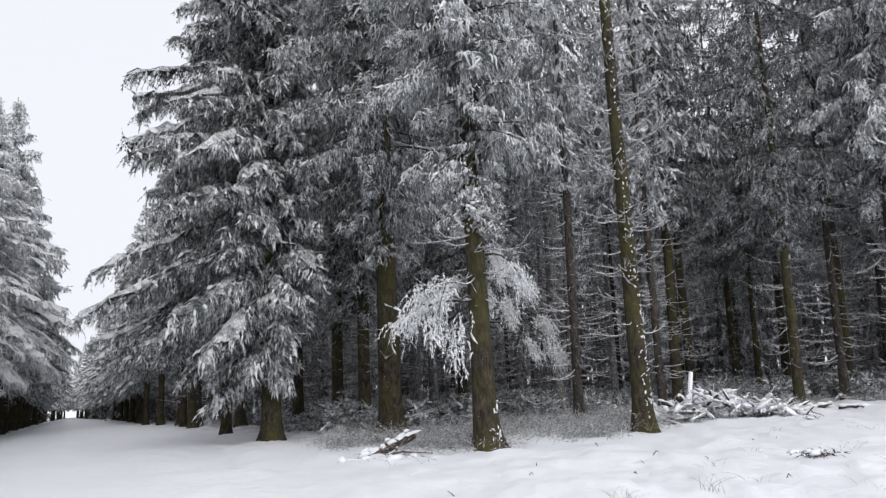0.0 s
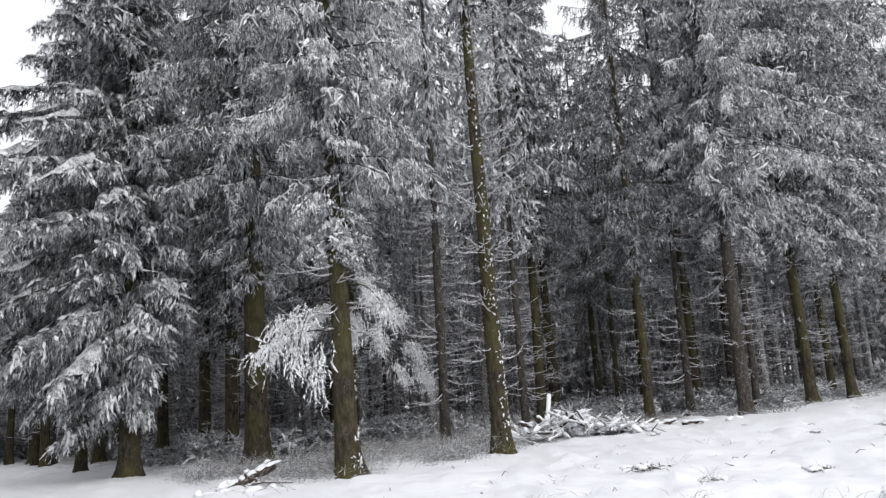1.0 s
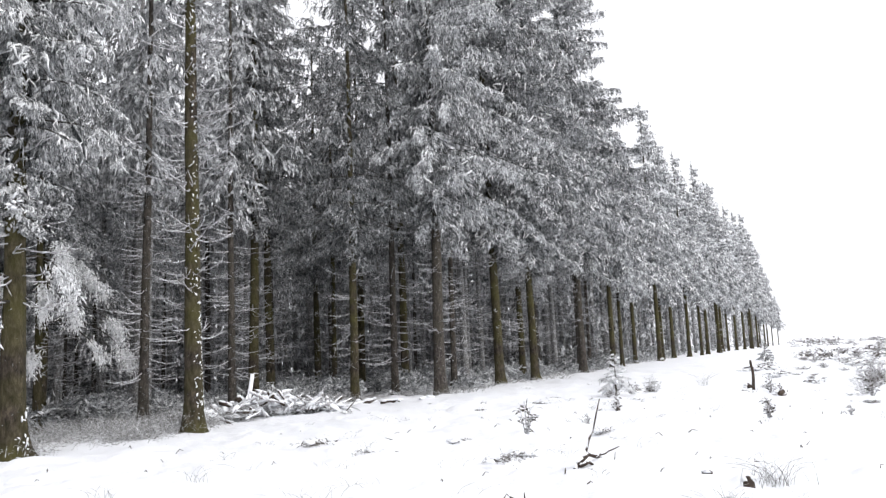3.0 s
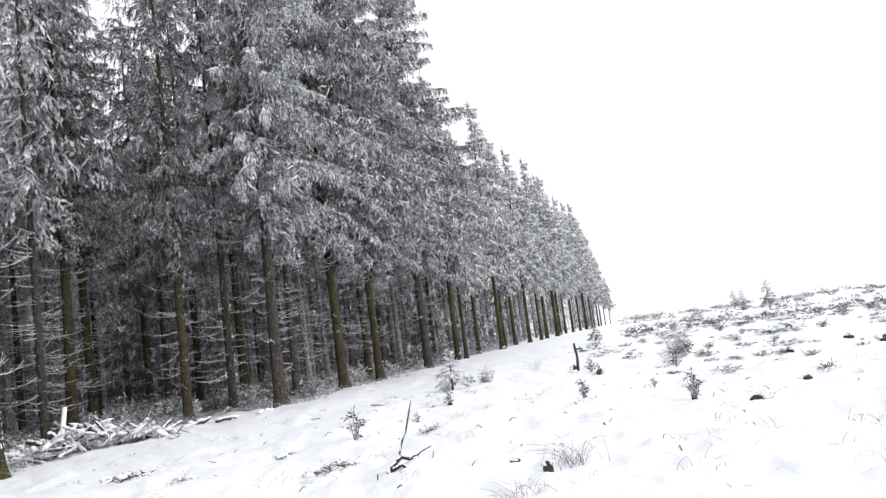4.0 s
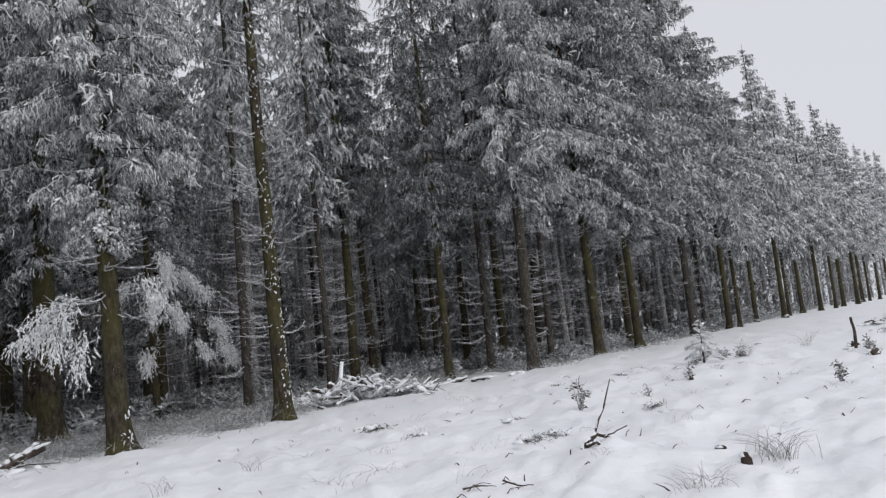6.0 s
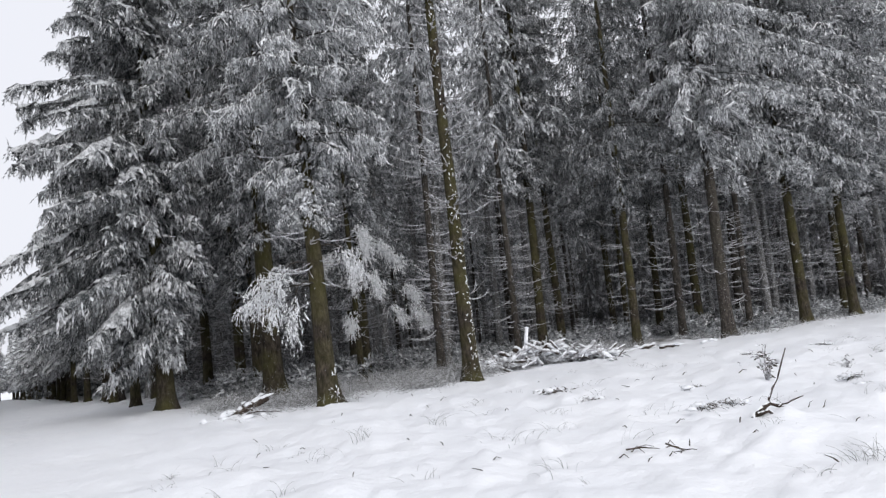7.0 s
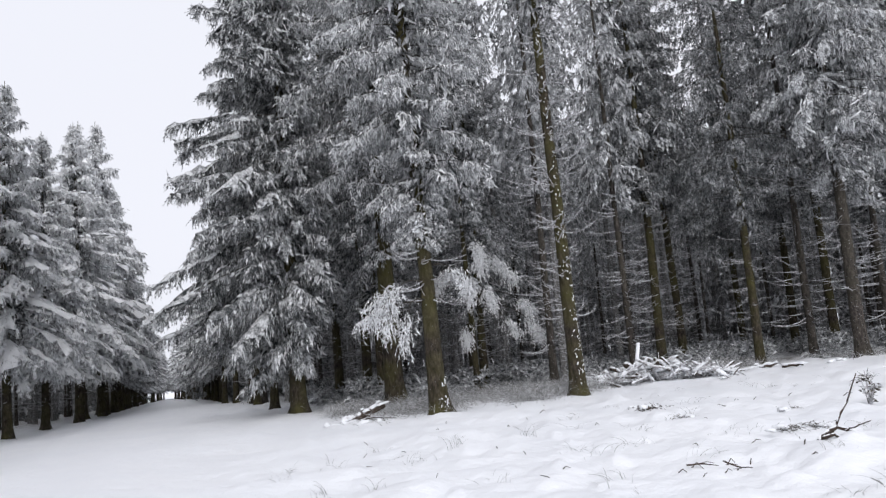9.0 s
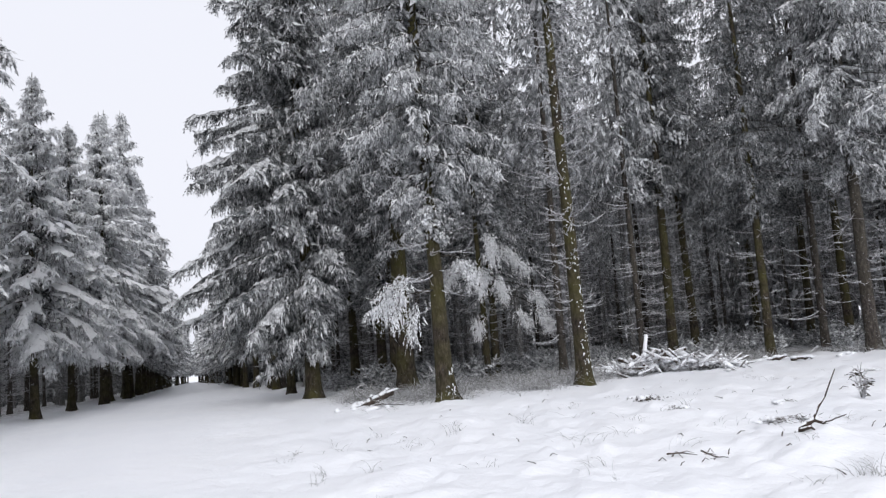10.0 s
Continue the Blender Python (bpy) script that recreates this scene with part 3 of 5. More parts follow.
# The thick mossy spruce at the corner of the stand, with a few low sprays
corner = spruce("thick mossy spruce with rimed hanging boughs", EDGE, 11, 27, 0.215,
                dict(base=4.5, reach=1.95, count=290, per=74, seg=4, width=0.028, length=0.66, vary=0.9, hang=2.2, power=0.16, sag=0.6, droop=0.5, lift=0.15),
                dict(low=2.4, high=6.5, count=34, reach=1.1, thick=0.016), load=1, snow=0.085, load_mat=MAT_NEEDLE_WHITE, strands=(20, 0.3, 0.034), flare=0.8, flare_z=1.1)
rng = np.random.default_rng(5)
low_needles, low_wood = Buf(), Buf()
for z0, az, long, drop, many, start in ((3.5, -116, 1.65, 1.55, 40, 0.55), (3.3, -138, 1.75, 1.1, 46, 0.4), (2.95, -158, 1.5, 0.8, 36, 0.4), (3.0, -106, 1.35, 1.5, 26, 0.65), (3.9, 20, 0.9, 0.8, 40, 0.6)):
    spray_bough(low_needles, low_wood, rng, 0.2, z0, az, long, drop, many, start)
part("low_sprays", low_needles.mesh("low_sprays", MAT_NEEDLE_HEAVY), corner, "low drooping sprays thick with rime", "stuff")
part("low_branchwood", low_wood.mesh("low_branchwood", MAT_BARK_GREY), corner, kind="stuff")
lump_buf = Buf()
n = 6
lumps(lump_buf, rng, np.array([0.12, -0.75, 4.9]) + rng.normal(0, 1, (n, 3)) * [0.1, 0.1, 0.1], rng.normal(0, 1, (n, 3)) * [1, 1, 0.2], rng.uniform(0.05, 0.12, n), rng.uniform(0.03, 0.07, n), rng.uniform(0.03, 0.06, n))
part("snow_clump", lump_buf.mesh("snow_clump", MAT_SNOW, True), corner, "white clump of snow caught on a bough", "stuff")
snow_flecks(corner, 8, 0.215, 27, 0.8, 1.1, 16, 0.8, -25, 0.35)
place(corner, -1.45, 15.55, 0, tilt=(0.5, -1.2))
# The bare-stemmed spruce with dead twigs up its whole stem
bare = spruce("slender dying spruce with bare twigs and snow-flecked bark", EDGE, 23, 24, 0.215,
              dict(base=11.0, reach=1.7, count=60, per=26, seg=3, width=0.045, length=0.6, hang=0.9, power=0.4),
              dict(low=2.2, high=14.5, count=160, reach=1.2, rise=0.35, thick=0.0165), load=1, snow=0.1, flare=0.5, flare_z=1.0)
snow_flecks(bare, 6, 0.215, 24, 0.5, 1.0, 200, 11.0, -40, 0.42)
place(bare, 2.0, 18.5, 0, tilt=(0.0, -1.0))
# Spruce behind the fallen branch
behind = spruce("old spruce with a dark mossy stem and dense rimed boughs", EDGE, 31, 26, 0.345,
                dict(base=5.2, reach=3.3, count=236, per=76, seg=4, width=0.033, length=0.75, vary=0.8, hang=2.2, power=0.25, sag=0.6, droop=0.5, lift=0.15),
                dict(low=2.0, high=7.5, count=26, reach=0.9), load=1, snow=0.09, load_mat=MAT_NEEDLE_WHITE, strands=(14, 0.32, 0.036))
place(behind, -4.7, 22.0, 80)
# The broad low-branched spruce at the road corner
broad = spruce("broad spruce with boughs sweeping low over the track", ROADSIDE, 41, 22, 0.27,
               dict(base=1.7, reach=4.2, count=335, per=76, seg=4, width=0.036, length=0.85, hang=1.7, power=0.62, droop=0.5, lift=0.3, lean=3.3, vary=0.5),
               None, load=1, snow=0.14, strands=(10, 0.32, 0.038, MAT_NEEDLE_HEAVY), fans=dict(wide=0.08, start=0.5, lay=0.8, fringe=26, mat=MAT_NEEDLE))
place(broad, -7.9, 20.9, 0)

# Tall edge spruces with high crowns
HIGH = "tall edge spruce with a high rimed crown above a bare stem"
high_a = spruce(HIGH, EDGE, 51, 29, 0.25,
                dict(base=7.0, reach=5.2, count=180, per=62, seg=4, width=0.066, length=0.9, hang=2.0, lean=-0.7, power=0.52, sag=0.5, fill=7),
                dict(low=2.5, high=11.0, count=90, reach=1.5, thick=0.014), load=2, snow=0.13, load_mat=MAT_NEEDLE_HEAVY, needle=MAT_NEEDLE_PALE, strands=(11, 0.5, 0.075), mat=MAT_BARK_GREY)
high_b = spruce(HIGH, EDGE, 52, 29, 0.24,
                dict(base=6.4, reach=5.2, count=180, per=62, seg=4, width=0.066, length=0.9, hang=2.0, lean=-0.7, power=0.52, sag=0.5, fill=7),
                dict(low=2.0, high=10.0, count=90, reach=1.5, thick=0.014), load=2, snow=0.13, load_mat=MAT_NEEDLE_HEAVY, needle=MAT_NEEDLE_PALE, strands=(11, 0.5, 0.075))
high_dim = spruce("tall edge spruce with dark needles under hanging rime", EDGE, 55, 29, 0.25,
                  dict(base=6.8, reach=5.2, count=180, per=62, seg=4, width=0.056, length=0.9, hang=2.0, lean=-0.7, power=0.52, sag=0.5, fill=7),
                  dict(low=2.5, high=11.0, count=90, reach=1.5, thick=0.014), load=1, snow=0.13, mat=MAT_BARK_GREY, needle=MAT_NEEDLE, strands=(9, 0.5, 0.06, MAT_NEEDLE_HEAVY))
dark = spruce("tall dark spruce with little rime", EDGE, 54, 28, 0.24,
              dict(base=7.5, reach=4.3, count=110, per=28, seg=4, width=0.06, length=0.95, hang=1.4, power=0.42, sag=0.5),
              dict(low=2.0, high=10.0, count=50, reach=1.4, thick=0.014, mat=MAT_TWIG_HAZED), needle=MAT_NEEDLE_DARK)
# distance haze is put into the pale needle colour here
high_far = spruce("distant edge spruce, rimed and painted paler for haze", EDGE, 53, 27, 0.25,
                  dict(base=8.0, reach=3.8, count=120, per=26, seg=3, width=0.095, length=1.1, hang=1.8, lean=-0.7, power=0.72, fill=2, sag=0.45),
                  dict(low=2.5, high=9.0, count=20, reach=1.3, thick=0.02, fork=False, pts=3), needle=MAT_NEEDLE_FAR, load=2, snow=0.2, load_mat=MAT_NEEDLE_WHITE, sides=8, bough_r=0.0, strands=(4, 0.7, 0.12))
place(high_dim, 12.2, 27.8, 0, 1.0)
place(dark, 13.4, 35.6, 60, 0.95)
again(dark, 13.4, 44.0, 170, 1.0)
again(dark, 10.2, 42.0, 290, 0.85)
again(high_dim, 16.6, 39.0, 60, 1.0)
place(high_b, 17.3, 32.4, 0, 1.02)
again(high_b, 21.4, 36.2, 15, 0.98)
place(high_a, 28.8, 42.7, -12, 1.06)
again(high_b, 24.0, 42.5, 50, 0.95)
again(high_a, 28.5, 48.5, 70, 0.85)
d = 6.0
place(high_far, 34.6, 47.4, 5, 0.9)
while d < 160:
    # the row steps down with its distance, with single taller trees
    high = float(np.interp(d, (0, 12, 16, 24, 31, 40, 72, 90, 122, 150, 165), (0.86, 0.84, 0.93, 0.9, 1.04, 0.98, 0.98, 0.95, 0.8, 0.62, 0.4)))
    x, y = 32.2 + d * 0.775 + random.uniform(-0.9, 0.9), 45.8 + d * 0.632 + random.uniform(-0.9, 0.9)
    again(high_far, x, y, random.uniform(-20, 20), high * random.choice((0.8, 0.92, 1.0, 1.05)))
    d += random.uniform(5.0, 8.0) * (1.0 if d < 95 else 1.4)

# Roadside rows
row_r = spruce("roadside spruce with low rimed boughs", ROADSIDE, 61, 21, 0.25,
               dict(base=4.0, reach=3.6, count=120, per=40, seg=3, width=0.055, length=0.8, hang=1.2, droop=0.5, power=0.65),
               None, load=1, snow=0.14, sides=8, bough_r=0.0)
row_l = spruce("conical roadside spruce white with snow and rime", ROADSIDE, 62, 17, 0.21,
               dict(base=3.0, reach=3.9, count=114, per=52, seg=4, width=0.03, length=0.7, hang=1.5, sag=0.4, droop=0.62, lift=0.55, power=0.95, vary=0.45),
               dict(low=1.2, high=5.0, count=24, reach=0.9, fork=False, pts=4), load=2, snow=0.14, load_mat=MAT_NEEDLE_WHITE, needle=MAT_NEEDLE_HEAVY, sides=8, fans=dict(wide=0.2, start=0.2, lay=0.6, fringe=60, mat=MAT_NEEDLE_WHITE), cushions=0.2, strands=(10, 0.5, 0.06))
row_far = spruce("distant roadside spruce white with rime and painted haze", ROADSIDE, 63, 17, 0.22,
                 dict(base=2.8, reach=3.3, count=110, per=18, seg=3, width=0.06, length=0.8, hang=0.9, droop=0.6, lift=0.45, power=0.85, fill=2),
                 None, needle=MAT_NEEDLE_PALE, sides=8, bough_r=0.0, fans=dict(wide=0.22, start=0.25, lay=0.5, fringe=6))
place(row_far, -0.56 * 96 - 4.5 * 0.83, 0.83 * 96 - 4.5 * 0.56, 0, 1.3)
place(row_r, -14.5, 34.5, 0, 1.0)
place(row_l, -20.3, 21.0, 0, 0.86)
for s in np.arange(42, 120, 4.8):
    x, y = -0.56 * s + 5.9 * 0.83 + random.uniform(-0.5, 0.5), 0.83 * s + 5.9 * 0.56 + random.uniform(-0.8, 0.8)
    again(row_r if s < 62 else row_far, x, y, random.uniform(0, 360), random.uniform(0.8, 1.0) * (1.0 if s < 62 else 1.2))
row_near = spruce("tall narrow roadside spruce with snow clumps on hanging boughs", ROADSIDE, 64, 21, 0.22,
                  dict(base=3.4, reach=2.1, count=130, per=60, seg=4, width=0.035, length=0.7, hang=1.4, sag=0.5, droop=0.9, power=0.35, vary=0.8),
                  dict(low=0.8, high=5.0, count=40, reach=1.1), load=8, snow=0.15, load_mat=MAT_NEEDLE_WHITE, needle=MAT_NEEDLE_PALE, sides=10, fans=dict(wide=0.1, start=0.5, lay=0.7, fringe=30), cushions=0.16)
place(row_near, -16.4, 13.4, 120, 1.0)
again(row_l, -29.4, 35.6, 200, 1.12)
again(row_l, -24.8, 27.9, 250, 0.9)
for s in np.arange(50, 135, 4.6):
    x, y = -0.56 * s - 4.5 * 0.83 + random.uniform(-0.5, 0.5), 0.83 * s - 4.5 * 0.56 + random.uniform(-0.8, 0.8)
    again(row_l if s < 60 else row_far, x, y, random.uniform(0, 360), random.uniform(1.1, 1.4))

# Inner spruces: bare stems below, dim crowns above
inner = []
for q, (base, h, rr) in enumerate(((8.4, 23, 0.18), (9.4, 24, 0.21), (7.6, 22, 0.16))):
    inner.append(spruce("inner spruce with a bare stem, dead twigs and a thin crown", INNER, 71 + q, h, rr,
                        dict(base=base, reach=2.9, count=60, per=13, seg=3, width=0.075, length=1.0, hang=1.4, fill=2.5, power=0.5),
                        dict(low=1.3, high=base + 1.5, count=84, reach=1.5, thick=0.016, fork=False, pts=5, mat=MAT_TWIG_HAZED), needle=MAT_NEEDLE_DIM, sides=8,
                        mat=MAT_BARK_HAZED if q < 2 else MAT_BARK_GREY, bough_r=0.0))
low_edge = spruce("spruce at the stand's edge with rimed boughs above a mossy stem", EDGE, 81, 25, 0.24,
                  dict(base=3.9, reach=3.2, count=110, per=48, seg=4, width=0.06, length=0.75, hang=1.2, power=0.5, sag=0.45),
                  dict(low=1.5, high=5.5, count=30, reach=1.0), load=3, snow=0.1, sides=10)
place(low_edge, -8.3, 29.3, 30)
again(low_edge, -10.9, 32.3, 100)
again(low_edge, -6.3, 25.6, 160, 0.95)
again(low_edge, -11.9, 27.0, 210, 0.8)
again(low_edge, -2.4, 27.3, 300, 0.78)
again(low_edge, -3.4, 30.1, 20, 0.85)
under = spruce("slender understorey spruce with rime-laden low boughs", EDGE, 83, 17, 0.125,
               dict(base=6.0, reach=1.9, count=70, per=44, seg=4, width=0.04, length=0.7, hang=1.8, power=0.5, sag=0.5),
               dict(low=1.4, high=7.0, count=46, reach=1.3, thick=0.012), load=1, snow=0.1, sides=10)
low_needles, low_wood = Buf(), Buf()
for z0, az, long, drop, many, start in ((3.3, 4, 2.5, 1.75, 90, 0.8), (3.8, 11, 2.2, 1.2, 60, 0.8), (3.2, -16, 1.7, 1.35, 45, 0.76), (4.1, -48, 1.5, 1.2, 70, 0.6),
                                        (2.5, -100, 0.8, 0.7, 60, 0.45), (4.4, -80, 1.3, 1.2, 100, 0.4), (4.8, 200, 1.4, 1.3, 90, 0.4), (5.2, 20, 1.7, 1.3, 110, 0.4), (5.6, -60, 1.6, 1.4, 110, 0.4)):
    spray_bough(low_needles, low_wood, rng, 0.1, z0, az, long, drop, many, start)
part("low_sprays", low_needles.mesh("low_sprays", MAT_NEEDLE_WHITE), under, "low drooping sprays thick with rime", "stuff")
part("low_branchwood", low_wood.mesh("low_branchwood", MAT_BARK_GREY), under, kind="stuff")
place(under, -2.1, 24.3, 0)
mid_crown = spruce("spruce with a rimed crown hanging over bare twiggy lower stem", INNER, 82, 25, 0.22,
                   dict(base=7.4, reach=2.6, count=110, per=44, seg=4, width=0.055, length=0.8, hang=1.3, power=0.45, sag=0.45),
                   dict(low=2.0, high=8.0, count=70, reach=1.5, thick=0.014), load=1, snow=0.11, needle=MAT_NEEDLE_DARK, strands=(7, 0.6, 0.06, MAT_NEEDLE_HEAVY), sides=10)
place(mid_crown, 5.0, 30.6, 0)
again(mid_crown, 6.2, 33.6, 130, 0.95)
KNOWN = [(-5.1, 34.0, 1), (-6.4, 37.0, 1), (0.9, 27.9, 0), (-9.6, 39.7, 2), (-12.0, 35.6, 0)]
taken = [(-1.45, 15.55), (2, 18.5), (-4.7, 22), (-7.9, 20.9), (12.2, 27.8), (16.6, 39), (13.4, 35.6), (13.4, 44), (10.2, 42), (-6.3, 25.6), (-2.1, 24.3), (-2.4, 27.3), (-3.4, 30.1), (17.3, 32.4), (21.4, 36.2), (24, 42.5), (28.8, 42.7), (28.5, 48.5), (-8.3, 29.3), (-10.9, 32.3), (-11.9, 27), (5, 30.6), (6.2, 33.6)]
first = [True, True, True]


def put_inner(x, y, v, size, turn, tall=None):
    if first[v]:
        place(inner[v], x, y, turn, size, tall)
        first[v] = False
    else:
        again(inner[v], x, y, turn, size, tall)
    taken.append((x, y))


for x, y, v in KNOWN:
    put_inner(x, y, v, random.uniform(0.95, 1.08), random.uniform(0, 360))
count = 0
for a in np.arange(13.5, 84, 3.7):
    for b in np.arange(7.0, 110, 3.9):
        # a: depth from the clearing, b: depth from the road
        det = 0.83 * 0.72 + 0.56 * 0.69
        m_, n_ = a + random.uniform(-1.0, 1.0), b + random.uniform(-1.0, 1.0)
        x, y = (0.72 * n_ - 0.56 * m_) / det, (0.69 * n_ + 0.83 * m_) / det
        dist = math.hypot(x - 2, y + 1)
        if dist > 64 or dist < 24 or min(math.hypot(x - p, y - q) for p, q in taken) < 2.6:
            continue
        bearing = math.degrees(math.atan2(x - 2, y + 1))
        if bearing > 44:
            continue
        lane = 8.0 < bearing < 14.5 and dist < 60
        if lane and count % 3 == 1:
            again(dark, x, y, random.uniform(0, 360), random.uniform(0.66, 0.78))
            taken.append((x, y))
        elif not lane:
            put_inner(x, y, random.randrange(3), random.uniform(0.88, 1.08), random.uniform(0, 360))
        count += 1
for n_ in (-8.8, -12.5):
    for s in np.arange(2, 80, 3.1):
        x, y = -0.56 * s + n_ * 0.83 + random.uniform(-1, 1), 0.83 * s + n_ * 0.56 + random.uniform(-1, 1)
        put_inner(x, y, random.randrange(3), random.uniform(0.7, 0.85), random.uniform(0, 360))
        count += 1


def far_woods(name, label, spots, needle=None, low=4.0):
    """The deep stand far behind: stems and hanging crowns, joined."""
    rng = np.random.default_rng(99)
    wood, leaf, twig = Buf(), Buf(), Buf()
    for x, y, h in spots:
        z = gz(x, y)
        tubes(wood, np.array([(x, y, z - 0.3), (x, y, z + 0.5 * h), (x, y, z + h)]), np.array([0.25, 0.17, 0.03]), 6)
        n = 84
        t = rng.random(n)
        a, r = rng.random(n) * 6.283, 2.6 * (1 - t) ** 0.5 * rng.random(n) ** 0.6
        p = np.stack([x + np.cos(a) * r, y + np.sin(a) * r, z + low + (h - low) * t], -1)
        sprays(leaf, rng, p, rng.standard_normal((n, 3)) * [0.8, 0.8, 0.2] + [0, 0, -0.6], rng.uniform(0.8, 1.7, n), rng.uniform(0.12, 0.22, n), 2, 0.3)
        n = 20
        a, zt = rng.random(n) * 6.283, z + rng.uniform(1.2, 5.5, n)
        root = np.stack([np.full(n, x), np.full(n, y), zt], -1)
        tip = root + np.stack([np.cos(a), np.sin(a), rng.normal(-0.1, 0.2, n)], -1) * rng.uniform(0.6, 1.6, n)[:, None]
        tubes(twig, np.stack([root, tip], 1), np.tile([0.022, 0.012], (n, 1)), 3)
        n = 26
        p = np.stack([x + rng.normal(0, 1.5, n), y + rng.normal(0, 1.5, n), z + 1.5 * rng.random(n)], -1)
        sprays(leaf, rng, p, rng.standard_normal((n, 3)) + [0, 0, 0.6], rng.uniform(0.4, 0.9, n), rng.uniform(0.06, 0.14, n), 2, 0.15)
    ob = thing(name, label, "woods")
    ob["kind"] = "stuff"
    part("stem_mass", wood.mesh("stem_mass", MAT_BARK_HAZED), ob, kind="stuff")
    part("twig_haze", twig.mesh("twig_haze", MAT_TWIG_HAZED), ob, kind="stuff")
    part("crown_mass", leaf.mesh("crown_mass", needle or MAT_NEEDLE_DIM), ob, kind="stuff")


spots = []
for k in range(620):
    bearing, dist = radians(random.uniform(-31, 44)), random.uniform(62, 118)
    x, y = 2 + dist * math.sin(bearing), -1 + dist * math.cos(bearing)
    if road_n(x, y) > 8 and edge_m(x, y) > 13:
        spots.append((x, y, random.uniform(19, 24)))
for d in np.arange(60, 235, 2.4):
    off = random.uniform(2.5, 13)
    spots.append((33.0 + (d - 56) * 0.775 - 0.632 * off, 46.0 + (d - 56) * 0.632 + 0.775 * off, random.uniform(18, 23)))
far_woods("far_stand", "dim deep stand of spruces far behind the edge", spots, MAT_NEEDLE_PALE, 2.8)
spots = []
for k in range(310):
    s, n_ = (random.uniform(62, 225), random.uniform(8, 30)) if k < 150 else (random.uniform(105, 235), random.uniform(5.5, 20))
    spots.append((-0.56 * s + n_ * 0.83, 0.83 * s + n_ * 0.56, random.uniform(17, 22)))
far_woods("far_stand", "dim stand of spruces deep beside the forest road", spots, MAT_NEEDLE_DARK, 1.0)
spots = []
for k in range(330):
    s, n_ = random.uniform(-14, 110), random.uniform(-46, -14.5)
    spots.append((-0.56 * s + n_ * 0.83, 0.83 * s + n_ * 0.56, random.uniform(14, 18)))
for k in range(270):
    s, n_ = (random.uniform(60, 230), random.uniform(-34, -7.5)) if k < 170 else (random.uniform(105, 235), random.uniform(-20, -5.5))
    spots.append((-0.56 * s + n_ * 0.83, 0.83 * s + n_ * 0.56, random.uniform(14, 18)))
far_woods("far_stand", "dim stand of spruces across the forest road", spots, MAT_NEEDLE_DARK, 1.2)

for s in np.arange(132, 232, 6.0):
    for side in (-1, 1):
        n_ = side * (5.0 - 3.6 * (s - 132) / 100)
        again(row_far, -0.56 * s + n_ * 0.83 + random.uniform(-0.5, 0.5), 0.83 * s + n_ * 0.56, random.uniform(0, 360), random.uniform(0.85, 1.1))


# ---- undergrowth ----
def shrub_mesh(rng, height, spread, stems, sprays_per, mat, width=0.035, length=0.3, name="foliage"):
    """A low frosted thicket: stems that lean outward, clothed in short sprays."""
    az, lean = rng.random(stems) * 6.283, rng.random(stems) ** 0.7
    tip = np.stack([np.cos(az) * spread * lean, np.sin(az) * spread * lean, height * (1.05 - 0.5 * lean) * (0.7 + 0.4 * rng.random(stems))], -1)
    root = tip * [0.25, 0.25, 0.0]
    n = stems * sprays_per
    i = np.repeat(np.arange(stems), sprays_per)
    u = rng.random(n)[:, None] ** 0.6
    p = root[i] + (tip - root)[i] * u
    way = unit(tip - root)[i] * 0.6 + rng.standard_normal((n, 3)) * [1, 1, 0.35]
    buf = Buf()
    sprays(buf, rng, p, way, length * (0.5 + 0.8 * rng.random(n)), np.full(n, width), 2, 0.15)
    stem = Buf()
    tubes(stem, np.stack([root, tip], 1), np.tile([0.012, 0.005], (stems, 1)), 3)
    return buf.mesh(name, mat), stem.mesh("stems", MAT_TWIG)


def shrub(label, category, group, seed, height, spread, stems, per, mat, name="shrub", **kw):
    rng = np.random.default_rng(seed)
    ob = thing(name, label, category, group)
    leaf, stem = shrub_mesh(rng, height, spread, stems, per, mat, **kw)
    part("foliage", leaf, ob, kind="stuff")
    part("stem_mat", stem, ob, kind="stuff")
    return ob


THICKET = "frosted thicket under the spruces"
thickets = [shrub("low young spruce thicket dusted with rime", "shrub", THICKET, 91 + q, h, w, 20, 16, MAT_NEEDLE_FAR, "young_spruce", width=0.05, length=0.42) for q, (h, w) in enumerate(((1.0, 1.1), (1.3, 0.9), (0.75, 1.3)))]
used = [False] * 3


def put_thicket(x, y, size):
    v = random.randrange(3)
    if used[v]:
        again(thickets[v], x, y, random.uniform(0, 360), size)
    else:
        place(thickets[v], x, y, random.uniform(0, 360), size)
        used[v] = True


for a in np.arange(14.5, 80, 2.1):
    for b in np.arange(8.0, 60, 2.2):
        det = 0.83 * 0.72 + 0.56 * 0.69
        m_, n_ = a + random.uniform(-1.0, 1.0), b + random.uniform(-1.0, 1.0)
        x, y = (0.72 * n_ - 0.56 * m_) / det, (0.69 * n_ + 0.83 * m_) / det
        dist, bearing = math.hypot(x - 2, y + 1), math.degrees(math.atan2(x - 2, y + 1))
        if dist < 24 or dist > 76 or bearing > 42 or bearing < -24 or (1.0 < x < 8.5 and y < 26.0):
            continue
        if (bearing < -8 and random.random() < 0.25) or random.random() < (0.12 if dist < 45 else 0.5):
            continue
        put_thicket(x, y, random.uniform(0.6, 1.15))
